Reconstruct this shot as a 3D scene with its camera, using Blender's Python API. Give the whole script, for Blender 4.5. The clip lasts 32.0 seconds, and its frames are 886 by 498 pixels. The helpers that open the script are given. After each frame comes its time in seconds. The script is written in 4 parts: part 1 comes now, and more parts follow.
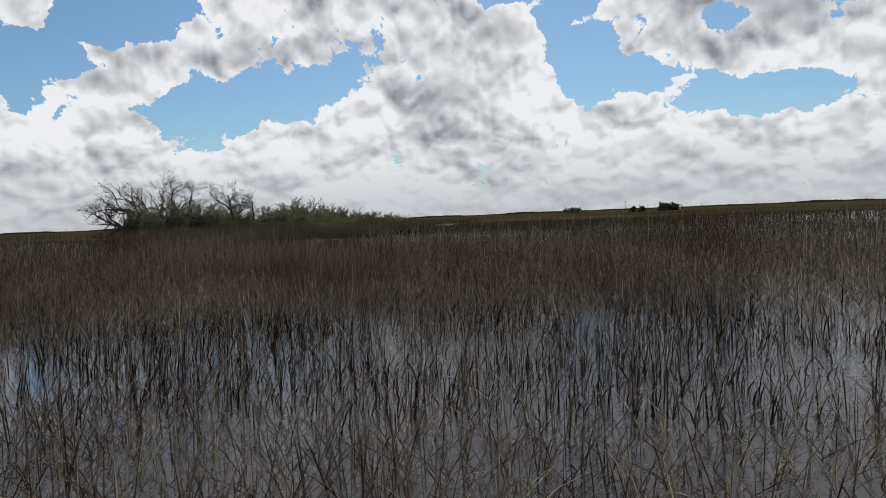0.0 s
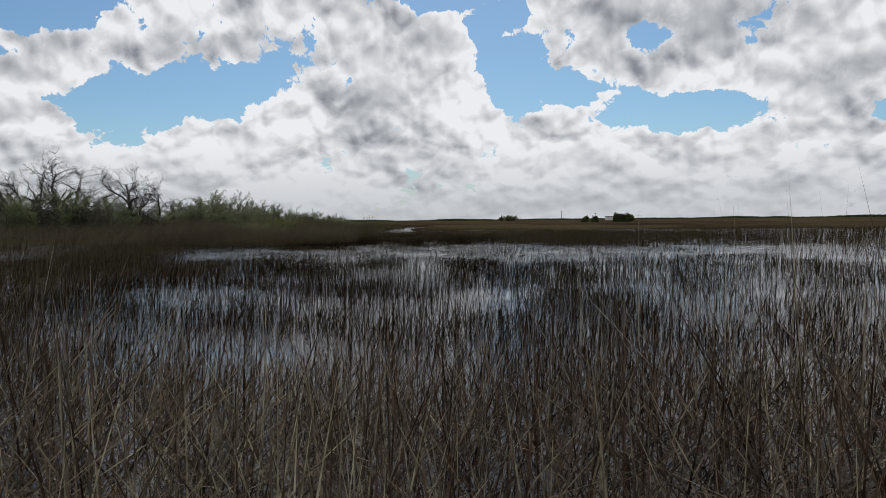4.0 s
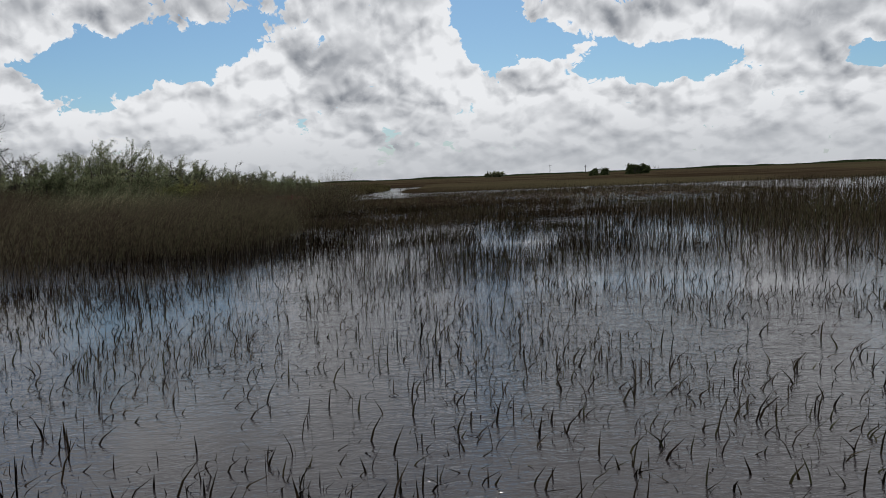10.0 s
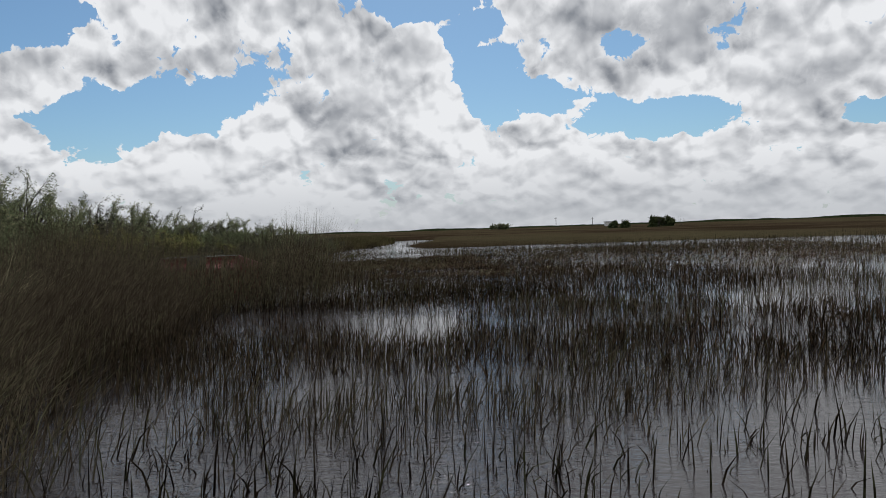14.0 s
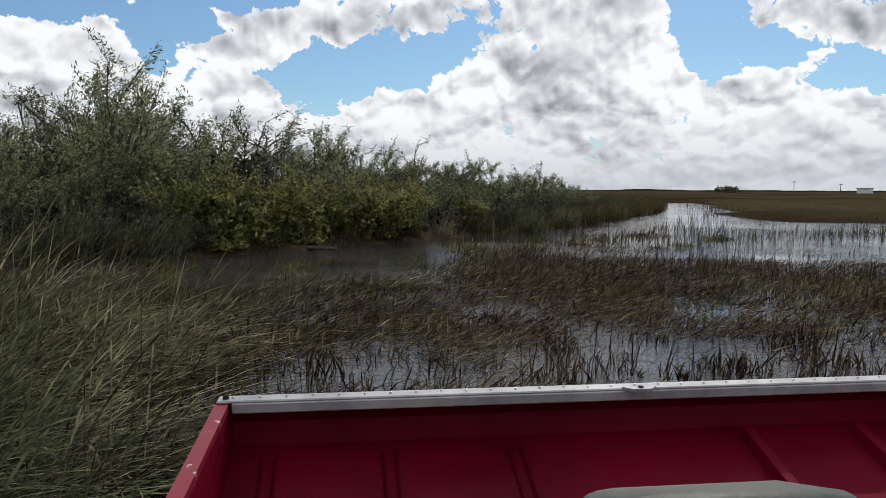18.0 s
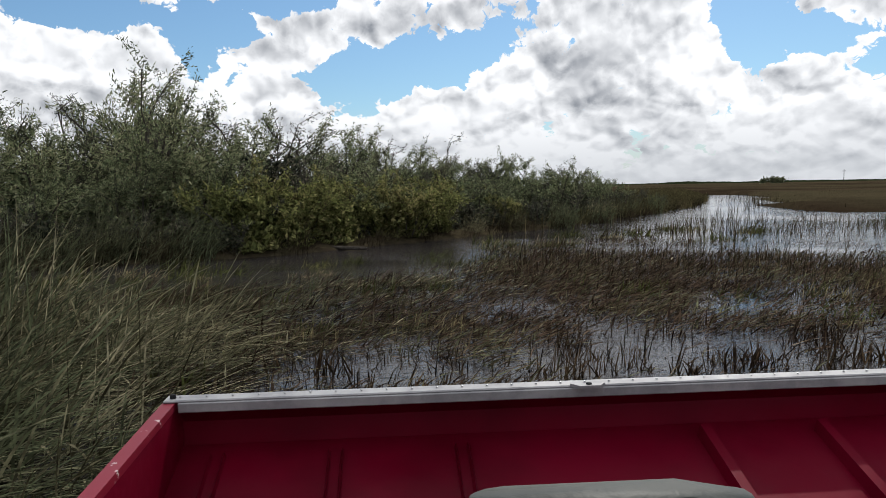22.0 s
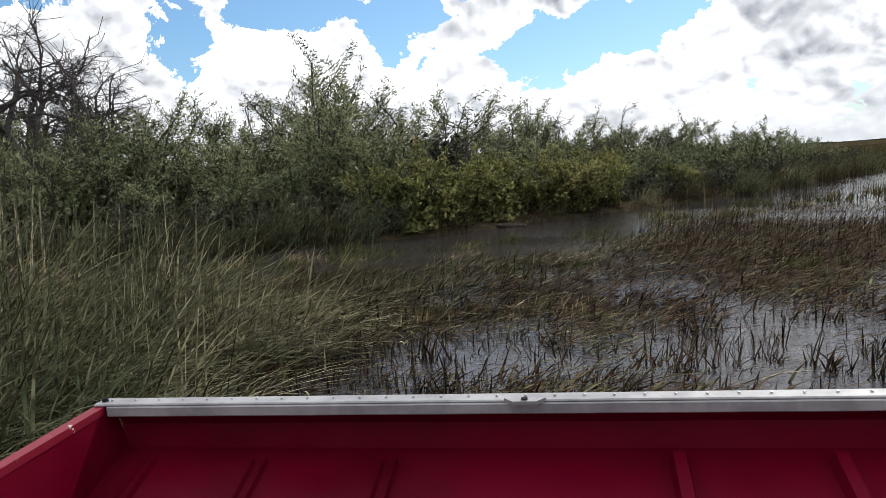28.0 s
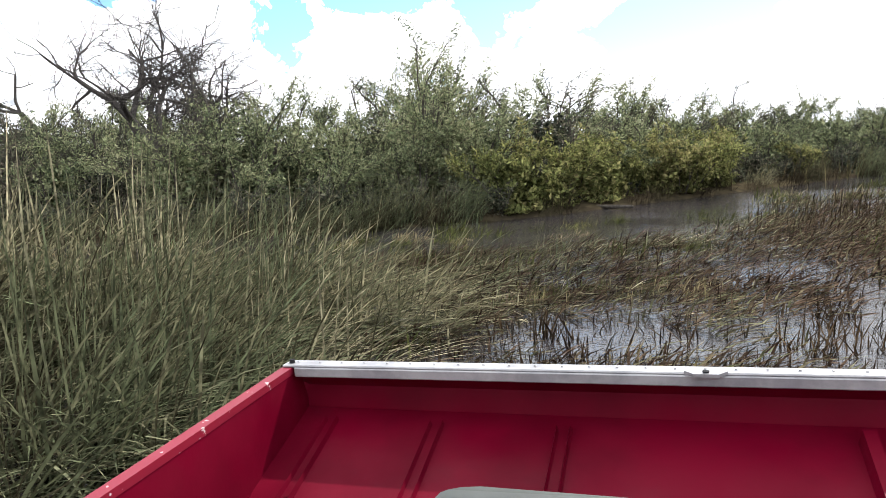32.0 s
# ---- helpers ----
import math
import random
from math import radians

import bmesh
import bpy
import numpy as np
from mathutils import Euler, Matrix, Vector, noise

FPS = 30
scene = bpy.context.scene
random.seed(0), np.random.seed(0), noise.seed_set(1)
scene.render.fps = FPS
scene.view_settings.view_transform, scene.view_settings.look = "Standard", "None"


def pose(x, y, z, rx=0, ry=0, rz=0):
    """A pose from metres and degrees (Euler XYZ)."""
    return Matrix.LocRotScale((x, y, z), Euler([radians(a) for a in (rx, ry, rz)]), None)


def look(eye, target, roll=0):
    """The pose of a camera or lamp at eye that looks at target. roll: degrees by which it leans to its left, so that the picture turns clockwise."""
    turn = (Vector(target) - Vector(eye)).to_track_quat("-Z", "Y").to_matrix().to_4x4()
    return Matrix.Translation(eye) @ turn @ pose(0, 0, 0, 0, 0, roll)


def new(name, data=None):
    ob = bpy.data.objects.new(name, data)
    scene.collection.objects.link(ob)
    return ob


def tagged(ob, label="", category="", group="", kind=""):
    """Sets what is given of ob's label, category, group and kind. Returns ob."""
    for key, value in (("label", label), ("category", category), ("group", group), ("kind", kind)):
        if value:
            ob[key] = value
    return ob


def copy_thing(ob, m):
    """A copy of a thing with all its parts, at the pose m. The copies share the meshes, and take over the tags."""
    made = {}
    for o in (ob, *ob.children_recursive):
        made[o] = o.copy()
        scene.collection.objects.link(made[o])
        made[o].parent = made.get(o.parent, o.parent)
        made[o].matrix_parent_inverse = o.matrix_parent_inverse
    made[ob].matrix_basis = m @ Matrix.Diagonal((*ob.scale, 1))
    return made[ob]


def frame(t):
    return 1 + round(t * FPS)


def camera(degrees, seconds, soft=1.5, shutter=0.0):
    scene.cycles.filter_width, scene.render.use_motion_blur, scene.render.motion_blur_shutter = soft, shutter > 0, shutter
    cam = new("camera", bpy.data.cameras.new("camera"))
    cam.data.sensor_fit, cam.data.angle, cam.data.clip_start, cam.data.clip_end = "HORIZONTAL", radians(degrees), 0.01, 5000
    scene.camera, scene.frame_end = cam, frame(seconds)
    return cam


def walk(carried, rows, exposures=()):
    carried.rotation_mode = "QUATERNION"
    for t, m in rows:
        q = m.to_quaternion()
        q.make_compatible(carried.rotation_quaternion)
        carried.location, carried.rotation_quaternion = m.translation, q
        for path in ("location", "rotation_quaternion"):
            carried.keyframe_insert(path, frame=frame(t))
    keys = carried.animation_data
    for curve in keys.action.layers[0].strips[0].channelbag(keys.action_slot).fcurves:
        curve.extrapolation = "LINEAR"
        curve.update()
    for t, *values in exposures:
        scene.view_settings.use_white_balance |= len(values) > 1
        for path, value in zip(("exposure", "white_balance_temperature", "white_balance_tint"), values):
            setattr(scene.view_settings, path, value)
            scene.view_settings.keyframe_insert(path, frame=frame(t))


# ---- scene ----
cam = camera(63.0, 32.0, soft=0.85)
PATH = [
    (0.0, 0.00, 0.00, 1.40, -2.55, 2.30, 5.20),
    (0.5, -0.65, 2.50, 1.40, -2.25, 2.10, 4.00),
    (1.0, -1.36, 5.00, 1.40, -1.35, 2.90, 3.10),
    (1.5, -2.09, 7.50, 1.40, -1.45, 3.20, 1.90),
    (2.0, -2.84, 10.00, 1.40, -0.85, 2.70, 1.10),
    (2.5, -3.59, 12.50, 1.40, -2.55, 1.70, -0.40),
    (4.5, -6.27, 22.50, 1.40, -2.20, 0.00, 0.00),
    (5.0, -6.78, 25.00, 1.40, -2.80, -0.30, 1.50),
    (5.5, -7.20, 27.50, 1.40, -2.10, -0.60, 3.60),
    (6.0, -7.50, 30.00, 1.40, -3.10, -0.50, 4.30),
    (6.5, -7.68, 32.53, 1.40, -4.70, 0.40, 4.20),
    (7.0, -7.76, 35.10, 1.40, -5.30, 0.70, 3.10),
    (7.5, -7.78, 37.66, 1.40, -4.90, 1.10, 3.00),
    (8.0, -7.77, 40.19, 1.40, -4.40, 1.10, 1.50),
    (8.5, -7.76, 42.65, 1.40, -5.00, 1.40, -0.20),
    (9.0, -7.80, 45.00, 1.40, -5.80, 1.20, 0.10),
    (9.5, -7.87, 47.21, 1.40, -5.30, 1.70, -1.30),
    (10.0, -7.94, 49.28, 1.40, -5.60, 2.30, -2.20),
    (10.5, -8.02, 51.25, 1.40, -4.90, 2.40, -2.20),
    (11.0, -8.10, 53.16, 1.40, -3.90, 2.30, -1.90),
    (11.5, -8.19, 55.06, 1.40, -4.10, 2.40, -3.30),
    (12.0, -8.31, 56.97, 1.40, -2.90, 2.70, -4.00),
    (12.5, -8.44, 58.94, 1.40, -1.40, 2.50, -3.00),
    (13.0, -8.60, 61.00, 1.40, -1.20, 2.40, -3.60),
    (13.5, -8.75, 63.09, 1.40, -0.50, 2.20, -2.90),
    (14.0, -8.91, 65.21, 1.40, -1.50, 1.90, -2.10),
    (14.5, -9.20, 67.50, 1.40, -2.40, 1.70, -2.30),
    (15.0, -9.70, 70.30, 1.40, -2.60, 1.50, -1.30),
    (15.5, -11.00, 75.10, 1.40, -3.10, 1.00, 1.80),
    (16.0, -13.60, 81.40, 1.40, -3.80, 0.30, 6.50),
    (16.5, -15.87, 85.50, 1.40, -4.40, -0.29, 10.29),
    (17.0, -15.80, 85.52, 1.40, -4.78, -0.84, 11.11),
    (17.5, -15.70, 85.54, 1.40, -4.54, -0.65, 12.03),
    (18.0, -15.62, 85.56, 1.40, -4.69, -0.29, 13.68),
    (18.5, -15.57, 85.57, 1.40, -4.26, -0.20, 14.95),
    (19.0, -15.49, 85.60, 1.40, -3.44, -0.41, 16.70),
    (19.5, -15.42, 85.61, 1.40, -4.08, -0.62, 17.32),
    (20.0, -15.39, 85.62, 1.40, -4.25, -0.20, 16.96),
    (20.5, -15.38, 85.62, 1.40, -5.44, 0.69, 16.71),
    (21.0, -15.37, 85.63, 1.40, -5.88, 1.06, 16.09),
    (21.5, -15.37, 85.62, 1.40, -5.57, 0.99, 15.74),
    (22.0, -15.36, 85.63, 1.40, -4.86, 1.00, 16.79),
    (22.5, -15.34, 85.65, 1.40, -4.71, 1.59, 17.94),
    (23.0, -15.29, 85.67, 1.40, -4.96, 1.72, 18.90),
    (23.5, -15.23, 85.71, 1.40, -4.93, 1.95, 20.47),
    (24.0, -15.12, 85.78, 1.40, -4.76, 2.32, 21.93),
    (24.5, -15.04, 85.87, 1.40, -5.16, 2.48, 25.26),
    (25.0, -14.95, 85.96, 1.40, -5.16, 2.22, 28.48),
    (25.5, -14.87, 86.03, 1.40, -5.57, 1.44, 28.54),
    (27.5, -14.79, 86.12, 1.40, -5.68, 3.52, 30.44),
    (28.0, -14.81, 86.13, 1.40, -6.19, 4.08, 31.65),
    (28.5, -14.83, 86.11, 1.40, -7.32, 3.27, 32.13),
    (29.0, -14.84, 86.08, 1.40, -6.37, 3.40, 31.39),
    (29.5, -14.84, 86.07, 1.40, -5.56, 3.59, 30.72),
    (30.0, -14.86, 86.04, 1.40, -5.85, 3.60, 29.81),
    (30.5, -14.87, 86.02, 1.40, -4.85, 3.45, 29.69),
    (31.0, -14.91, 86.00, 1.40, -4.40, 3.80, 32.06),
    (31.5, -14.93, 85.98, 1.40, -5.46, 3.48, 33.21),
    (32.0, -14.95, 85.96, 1.40, -7.10, 4.37, 39.14),
]
walk(cam, [(t, pose(x, y, z, 90 + p, r, w)) for t, x, y, z, p, r, w in PATH],
     exposures=[(0, -0.45), (9, -0.48), (14, -0.48), (19, -0.2), (25, -0.05), (28, 0.25), (31, 0.4), (32, 1.25)])

# ---- sky and sun ----
SUN_AZ, SUN_EL = -3.0, 47.0      # degrees, azimuth to the left of +y


def val(nt, sock, v):
    if isinstance(v, bpy.types.NodeSocket):
        nt.links.new(v, sock)
    else:
        sock.default_value = v


def m_(nt, op, a, b=0.0, c=0.0, clamp=False):
    n = nt.nodes.new("ShaderNodeMath")
    n.operation, n.use_clamp = op, clamp
    val(nt, n.inputs[0], a)
    val(nt, n.inputs[1], b)
    if op in ("MULTIPLY_ADD", "SMOOTH_MIN", "SMOOTH_MAX"):
        val(nt, n.inputs[2], c)
    return n.outputs[0]


def ramp_(nt, x, lo, hi, a=0.0, b=1.0):
    n = nt.nodes.new("ShaderNodeMapRange")
    n.interpolation_type = "SMOOTHSTEP"
    for i, v in enumerate((x, lo, hi, a, b)):
        val(nt, n.inputs[i], v)
    return n.outputs[0]


def mix_(nt, f, a, b, blend="MIX"):
    n = nt.nodes.new("ShaderNodeMix")
    n.data_type, n.blend_type = "RGBA", blend
    val(nt, n.inputs[0], f)
    for i, v in ((6, a), (7, b)):
        val(nt, n.inputs[i], v if isinstance(v, bpy.types.NodeSocket) else (*v, 1.0))
    return n.outputs[2]


def noise_(nt, vec, scale, detail=4.0, rough=0.55, dist=0.0):
    n = nt.nodes.new("ShaderNodeTexNoise")
    if vec is not None:
        nt.links.new(vec, n.inputs["Vector"])
    n.inputs["Scale"].default_value = scale
    n.inputs["Detail"].default_value = detail
    n.inputs["Roughness"].default_value = rough
    n.inputs["Distortion"].default_value = dist
    return n.outputs["Fac"]


def voro_(nt, vec, scale, detail=0.0, rough=0.5):
    n = nt.nodes.new("ShaderNodeTexVoronoi")
    n.voronoi_dimensions, n.feature = "2D", "SMOOTH_F1"
    nt.links.new(vec, n.inputs["Vector"])
    n.inputs["Scale"].default_value = scale
    n.inputs["Smoothness"].default_value = 0.18
    n.inputs["Detail"].default_value = detail
    n.inputs["Roughness"].default_value = rough
    n.inputs["Lacunarity"].default_value = 2.1
    return n.outputs["Distance"]


# blue openings between the clouds: azimuth, elevation, half widths (degrees), tilt, strength
GAPS = [
    (18.6, 9.5, 7.2, 2.0, 13, 1.0), (24.0, 8.3, 2.8, 2.2, 0, 1.0), (-6.3, 11.6, 2.6, 3.2, 8, 1.0), (-10.2, 10.0, 3.0, 1.2, -8, 0.95), (-0.5, 17.3, 4.9, 1.5, 0, 1.0), (-5.0, 15.2, 2.6, 1.6, 0, 0.9),
    (-18.3, 7.9, 5.4, 1.5, -4, 1.0), (-16.3, 13.6, 1.6, 1.2, 0, 0.8), (-34.0, 7.0, 2.4, 0.9, 0, 0.9),
    (34.5, 12.2, 3.6, 1.7, 0, 1.0), (35.0, 10.2, 1.4, 2.0, 0, 0.8), (43.5, 12.6, 4.4, 1.2, 0, 0.95), (50.4, 10.8, 1.9, 2.6, 0, 0.95), (28.0, 15.0, 4.8, 1.8, 10, 1.0),
]
# openings higher up and out to the sides
GAPS_ROUND = [(44.0, 20.0, 8.0, 3.0, 0, 0.9), (64.0, 15.0, 5.0, 2.4, -10, 0.95), (-40.0, 16.0, 5.0, 2.6, 0, 0.9), (10.0, 36.0, 20.0, 4.0, 0, 0.8), (-50.0, 42.0, 14.0, 7.0, 0, 0.9), (70.0, 40.0, 12.0, 7.0, 0, 0.9)]
# heavy grey undersides: azimuth, elevation, half widths, weight
GREYS = [(5.0, 9.8, 4.2, 2.1, 1.0), (-20.2, 14.4, 8.5, 2.0, 1.35), (-28.9, 9.6, 3.6, 1.8, 1.0), (18.4, 13.0, 4.2, 1.3, 0.7), (9.5, 12.6, 5.5, 1.0, 0.7), (28.5, 8.3, 4.0, 1.3, 0.6), (-10.7, 5.0, 3.6, 1.0, 0.55),
         (6.7, 6.0, 3.0, 0.9, 0.5), (41.0, 9.2, 4.4, 1.2, 0.7), (29.2, 9.9, 3.0, 1.0, 0.6), (-16.0, 10.6, 3.0, 0.9, 0.6), (13.0, 6.2, 2.8, 0.9, 0.4), (-25.0, 6.0, 4.5, 1.0, 0.5), (0.5, 14.0, 3.5, 1.2, 0.5)]


def build_world():
    world = bpy.data.worlds.new("sky")
    scene.world = world
    world.use_nodes = True
    nt = world.node_tree
    nt.nodes.clear()
    out = nt.nodes.new("ShaderNodeOutputWorld")
    bg = nt.nodes.new("ShaderNodeBackground")
    sky = nt.nodes.new("ShaderNodeTexSky")
    sky.sky_type = "NISHITA"
    sky.sun_disc = False
    sky.sun_elevation = radians(SUN_EL)
    sky.sun_rotation = radians(-SUN_AZ)
    sky.dust_density = 0.6
    tc = nt.nodes.new("ShaderNodeTexCoord")
    sep = nt.nodes.new("ShaderNodeSeparateXYZ")
    nt.links.new(tc.outputs["Generated"], sep.inputs[0])
    x, y, z = sep.outputs
    deg = 180 / math.pi
    az = m_(nt, "MULTIPLY", m_(nt, "ARCTAN2", m_(nt, "MULTIPLY", x, -1.0), y), deg)
    el = m_(nt, "MULTIPLY", m_(nt, "ARCSINE", z), deg)
    # clouds shrink and crowd together towards the horizon
    ev = m_(nt, "MULTIPLY", m_(nt, "LOGARITHM", m_(nt, "ADD", m_(nt, "MAXIMUM", el, -1.0), 13.0), 2.718), 25.0)
    comb = nt.nodes.new("ShaderNodeCombineXYZ")
    nt.links.new(az, comb.inputs[0])
    nt.links.new(ev, comb.inputs[1])
    p = comb.outputs[0]

    def moved(dx, dy):
        n = nt.nodes.new("ShaderNodeVectorMath")
        n.operation = "ADD"
        nt.links.new(p, n.inputs[0])
        n.inputs[1].default_value = (dx, dy, 0)
        return n.outputs[0]

    def billow(vec, scale, detail, warp_amount):
        """Heaped round heads, high in their middles, with narrow clefts between them."""
        warp = nt.nodes.new("ShaderNodeTexNoise")
        nt.links.new(vec, warp.inputs["Vector"])
        warp.inputs["Scale"].default_value, warp.inputs["Detail"].default_value = scale * 1.6, 4.0
        add = nt.nodes.new("ShaderNodeVectorMath")
        add.operation = "MULTIPLY_ADD"
        nt.links.new(warp.outputs["Color"], add.inputs[0])
        add.inputs[1].default_value = (warp_amount, warp_amount, 0)
        nt.links.new(vec, add.inputs[2])
        return m_(nt, "SUBTRACT", 0.5, voro_(nt, add.outputs[0], scale, detail, 0.6))
    heads = billow(p, 0.30, 4.0, 2.0)
    h0, h1 = billow(p, 0.21, 2.0, 2.6), billow(moved(-0.3, 0.85), 0.21, 2.0, 2.6)
    w0, w1 = billow(p, 0.085, 1.0, 5.0), billow(moved(-0.5, 2.6), 0.085, 1.0, 5.0)
    rag = m_(nt, "SUBTRACT", noise_(nt, p, 0.30, 6.0, 0.6, 0.2), 0.5)
    f0 = m_(nt, "ADD", m_(nt, "ADD", m_(nt, "MULTIPLY", heads, 0.9), m_(nt, "MULTIPLY", w0, 0.35)), m_(nt, "MULTIPLY", rag, 0.6))
    hole = None
    for a, e, ra, re, tilt, w in GAPS + GAPS_ROUND:
        da, de = m_(nt, "SUBTRACT", az, a), m_(nt, "SUBTRACT", el, e)
        if tilt:
            c, s = math.cos(radians(tilt)), math.sin(radians(tilt))
            # tilt > 0: the opening climbs towards smaller azimuth
            u = m_(nt, "ADD", m_(nt, "MULTIPLY", da, c), m_(nt, "MULTIPLY", de, -s))
            v = m_(nt, "ADD", m_(nt, "MULTIPLY", da, s), m_(nt, "MULTIPLY", de, c))
        else:
            u, v = da, de
        u, v = m_(nt, "MULTIPLY", u, 1 / ra), m_(nt, "MULTIPLY", v, 1 / re)
        r2 = m_(nt, "ADD", m_(nt, "MULTIPLY", u, u), m_(nt, "MULTIPLY", v, v))
        g = ramp_(nt, m_(nt, "SQRT", r2), 0.1, 1.7, w, 0.0)
        hole = g if hole is None else m_(nt, "MAXIMUM", hole, g)
    heavy = None
    for a, e, ra, re, w in GREYS:
        u = m_(nt, "MULTIPLY", m_(nt, "SUBTRACT", az, a), 1 / ra)
        v = m_(nt, "MULTIPLY", m_(nt, "SUBTRACT", el, e), 1 / re)
        r2 = m_(nt, "ADD", m_(nt, "MULTIPLY", u, u), m_(nt, "MULTIPLY", v, v))
        g = m_(nt, "MULTIPLY", m_(nt, "EXPONENT", m_(nt, "MULTIPLY", r2, -1.0)), w)
        heavy = g if heavy is None else m_(nt, "MAXIMUM", heavy, g)
    cover = m_(nt, "SUBTRACT", m_(nt, "ADD", f0, 1.12), m_(nt, "MULTIPLY", hole, 1.6))
    mask = ramp_(nt, cover, 0.0, 0.12)
    # thin rims and sunward heads are bright, thick middles and undersides stay grey
    grey = ramp_(nt, noise_(nt, p, 0.11, 2.0, 0.5, 0.5), 0.38, 0.66)
    rim = ramp_(nt, cover, 0.05, 0.7, 0.22, 0.0)
    shade = m_(nt, "ADD", m_(nt, "MULTIPLY", m_(nt, "SUBTRACT", h0, h1), 1.05), m_(nt, "MULTIPLY", m_(nt, "SUBTRACT", w0, w1), 0.65))
    shade = m_(nt, "MULTIPLY", shade, m_(nt, "SUBTRACT", 1.0, m_(nt, "MULTIPLY", heavy, 0.5)))
    shade = m_(nt, "SUBTRACT", m_(nt, "ADD", shade, rim), m_(nt, "MULTIPLY", grey, 0.26))
    shade = m_(nt, "SUBTRACT", m_(nt, "ADD", shade, 0.86), m_(nt, "MULTIPLY", heavy, 0.42))
    cloud = mix_(nt, m_(nt, "MAXIMUM", m_(nt, "MINIMUM", shade, 1.0), 0.0), (0.33, 0.355, 0.40), (1.15, 1.17, 1.205))
    blue = mix_(nt, 1.0, sky.outputs[0], (0.070, 0.094, 0.110), "MULTIPLY")
    col = mix_(nt, mask, blue, cloud)
    haze = ramp_(nt, el, 6.5, 0.0, 0.0, 0.75)
    col = mix_(nt, haze, col, (0.65, 0.68, 0.725))
    nt.links.new(col, bg.inputs[0])
    bg.inputs[1].default_value = 1.0
    nt.links.new(bg.outputs[0], out.inputs[0])


build_world()
sun = new("sun", bpy.data.lights.new("sun", "SUN"))
sun.data.energy, sun.data.angle, sun.data.color = 3.3, radians(0.8), (1.0, 0.95, 0.87)
_a, _e = radians(SUN_AZ), radians(SUN_EL)
sun.matrix_world = look((0, 0, 50), Vector((0, 0, 50)) - Vector((-math.sin(_a) * math.cos(_e), math.cos(_a) * math.cos(_e), math.sin(_e))))


# ---- materials ----
def material(name, rough=0.7, metal=0.0, spec=0.4):
    mat = bpy.data.materials.new(name)
    mat.use_nodes = True
    nt = mat.node_tree
    b = nt.nodes["Principled BSDF"]
    b.inputs["Roughness"].default_value = rough
    b.inputs["Metallic"].default_value = metal
    b.inputs["Specular IOR Level"].default_value = spec
    return mat, nt, b


def objcoord(nt):
    return nt.nodes.new("ShaderNodeTexCoord").outputs["Object"]


def worldpos(nt):
    return nt.nodes.new("ShaderNodeNewGeometry").outputs["Position"]


def bump_(nt, b, height, strength=0.3, dist=0.01):
    n = nt.nodes.new("ShaderNodeBump")
    n.inputs["Strength"].default_value, n.inputs["Distance"].default_value = strength, dist
    nt.links.new(height, n.inputs["Height"])
    nt.links.new(n.outputs[0], b.inputs["Normal"])


def blade_mat(name, cols, rough=0.6, glow=0.25, patch=0.25):
    """Grass and leaf material: colour by blade, drifting in patches, shadow contrast mottled into the colour, light
    shining through.
    """
    mat, nt, b = material(name, rough, 0, 0.0)
    g = nt.nodes.new("ShaderNodeNewGeometry")
    r = nt.nodes.new("ShaderNodeValToRGB")
    drift = m_(nt, "SUBTRACT", noise_(nt, g.outputs["Position"], patch, 2.0), 0.5)
    k = m_(nt, "ADD", g.outputs["Random Per Island"], m_(nt, "MULTIPLY", drift, 1.4), clamp=True)
    nt.links.new(k, r.inputs[0])
    el = r.color_ramp.elements
    while len(el) < len(cols):
        el.new(0.5)
    for i, c in enumerate(cols):
        el[i].position, el[i].color = i / (len(cols) - 1), (*c, 1)
    # dark and pale blotches in the colour add shadow contrast among the blades
    shade_mottle = ramp_(nt, noise_(nt, g.outputs["Position"], 9.0, 3.0), 0.36, 0.64)
    col = mix_(nt, 0.85, r.outputs[0], mix_(nt, shade_mottle, (0.20, 0.19, 0.18), (1.3, 1.3, 1.2)), "MULTIPLY")
    nt.links.new(col, b.inputs["Base Color"])
    if glow:
        tr = nt.nodes.new("ShaderNodeBsdfTranslucent")
        nt.links.new(col, tr.inputs[0])
        mx = nt.nodes.new("ShaderNodeMixShader")
        mx.inputs[0].default_value = glow
        nt.links.new(b.outputs[0], mx.inputs[1])
        nt.links.new(tr.outputs[0], mx.inputs[2])
        nt.links.new(mx.outputs[0], nt.nodes["Material Output"].inputs[0])
    return mat


def bark_mat(name, c0, c1, scale=14):
    mat, nt, b = material(name, 0.85, 0, 0.0)
    p = objcoord(nt)
    n = noise_(nt, p, scale, 6.0, 0.65, 0.8)
    nt.links.new(mix_(nt, ramp_(nt, n, 0.3, 0.7), c0, c1), b.inputs["Base Color"])
    bump_(nt, b, n, 0.6, 0.01)
    return mat


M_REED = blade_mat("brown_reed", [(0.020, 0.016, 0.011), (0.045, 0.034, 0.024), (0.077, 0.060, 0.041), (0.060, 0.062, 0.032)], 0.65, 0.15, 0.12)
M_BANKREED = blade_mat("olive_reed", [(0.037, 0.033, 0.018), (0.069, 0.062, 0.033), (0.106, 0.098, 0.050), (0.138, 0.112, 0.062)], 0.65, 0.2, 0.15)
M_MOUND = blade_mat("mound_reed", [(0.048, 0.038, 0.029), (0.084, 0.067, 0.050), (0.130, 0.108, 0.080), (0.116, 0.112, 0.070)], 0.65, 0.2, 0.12)
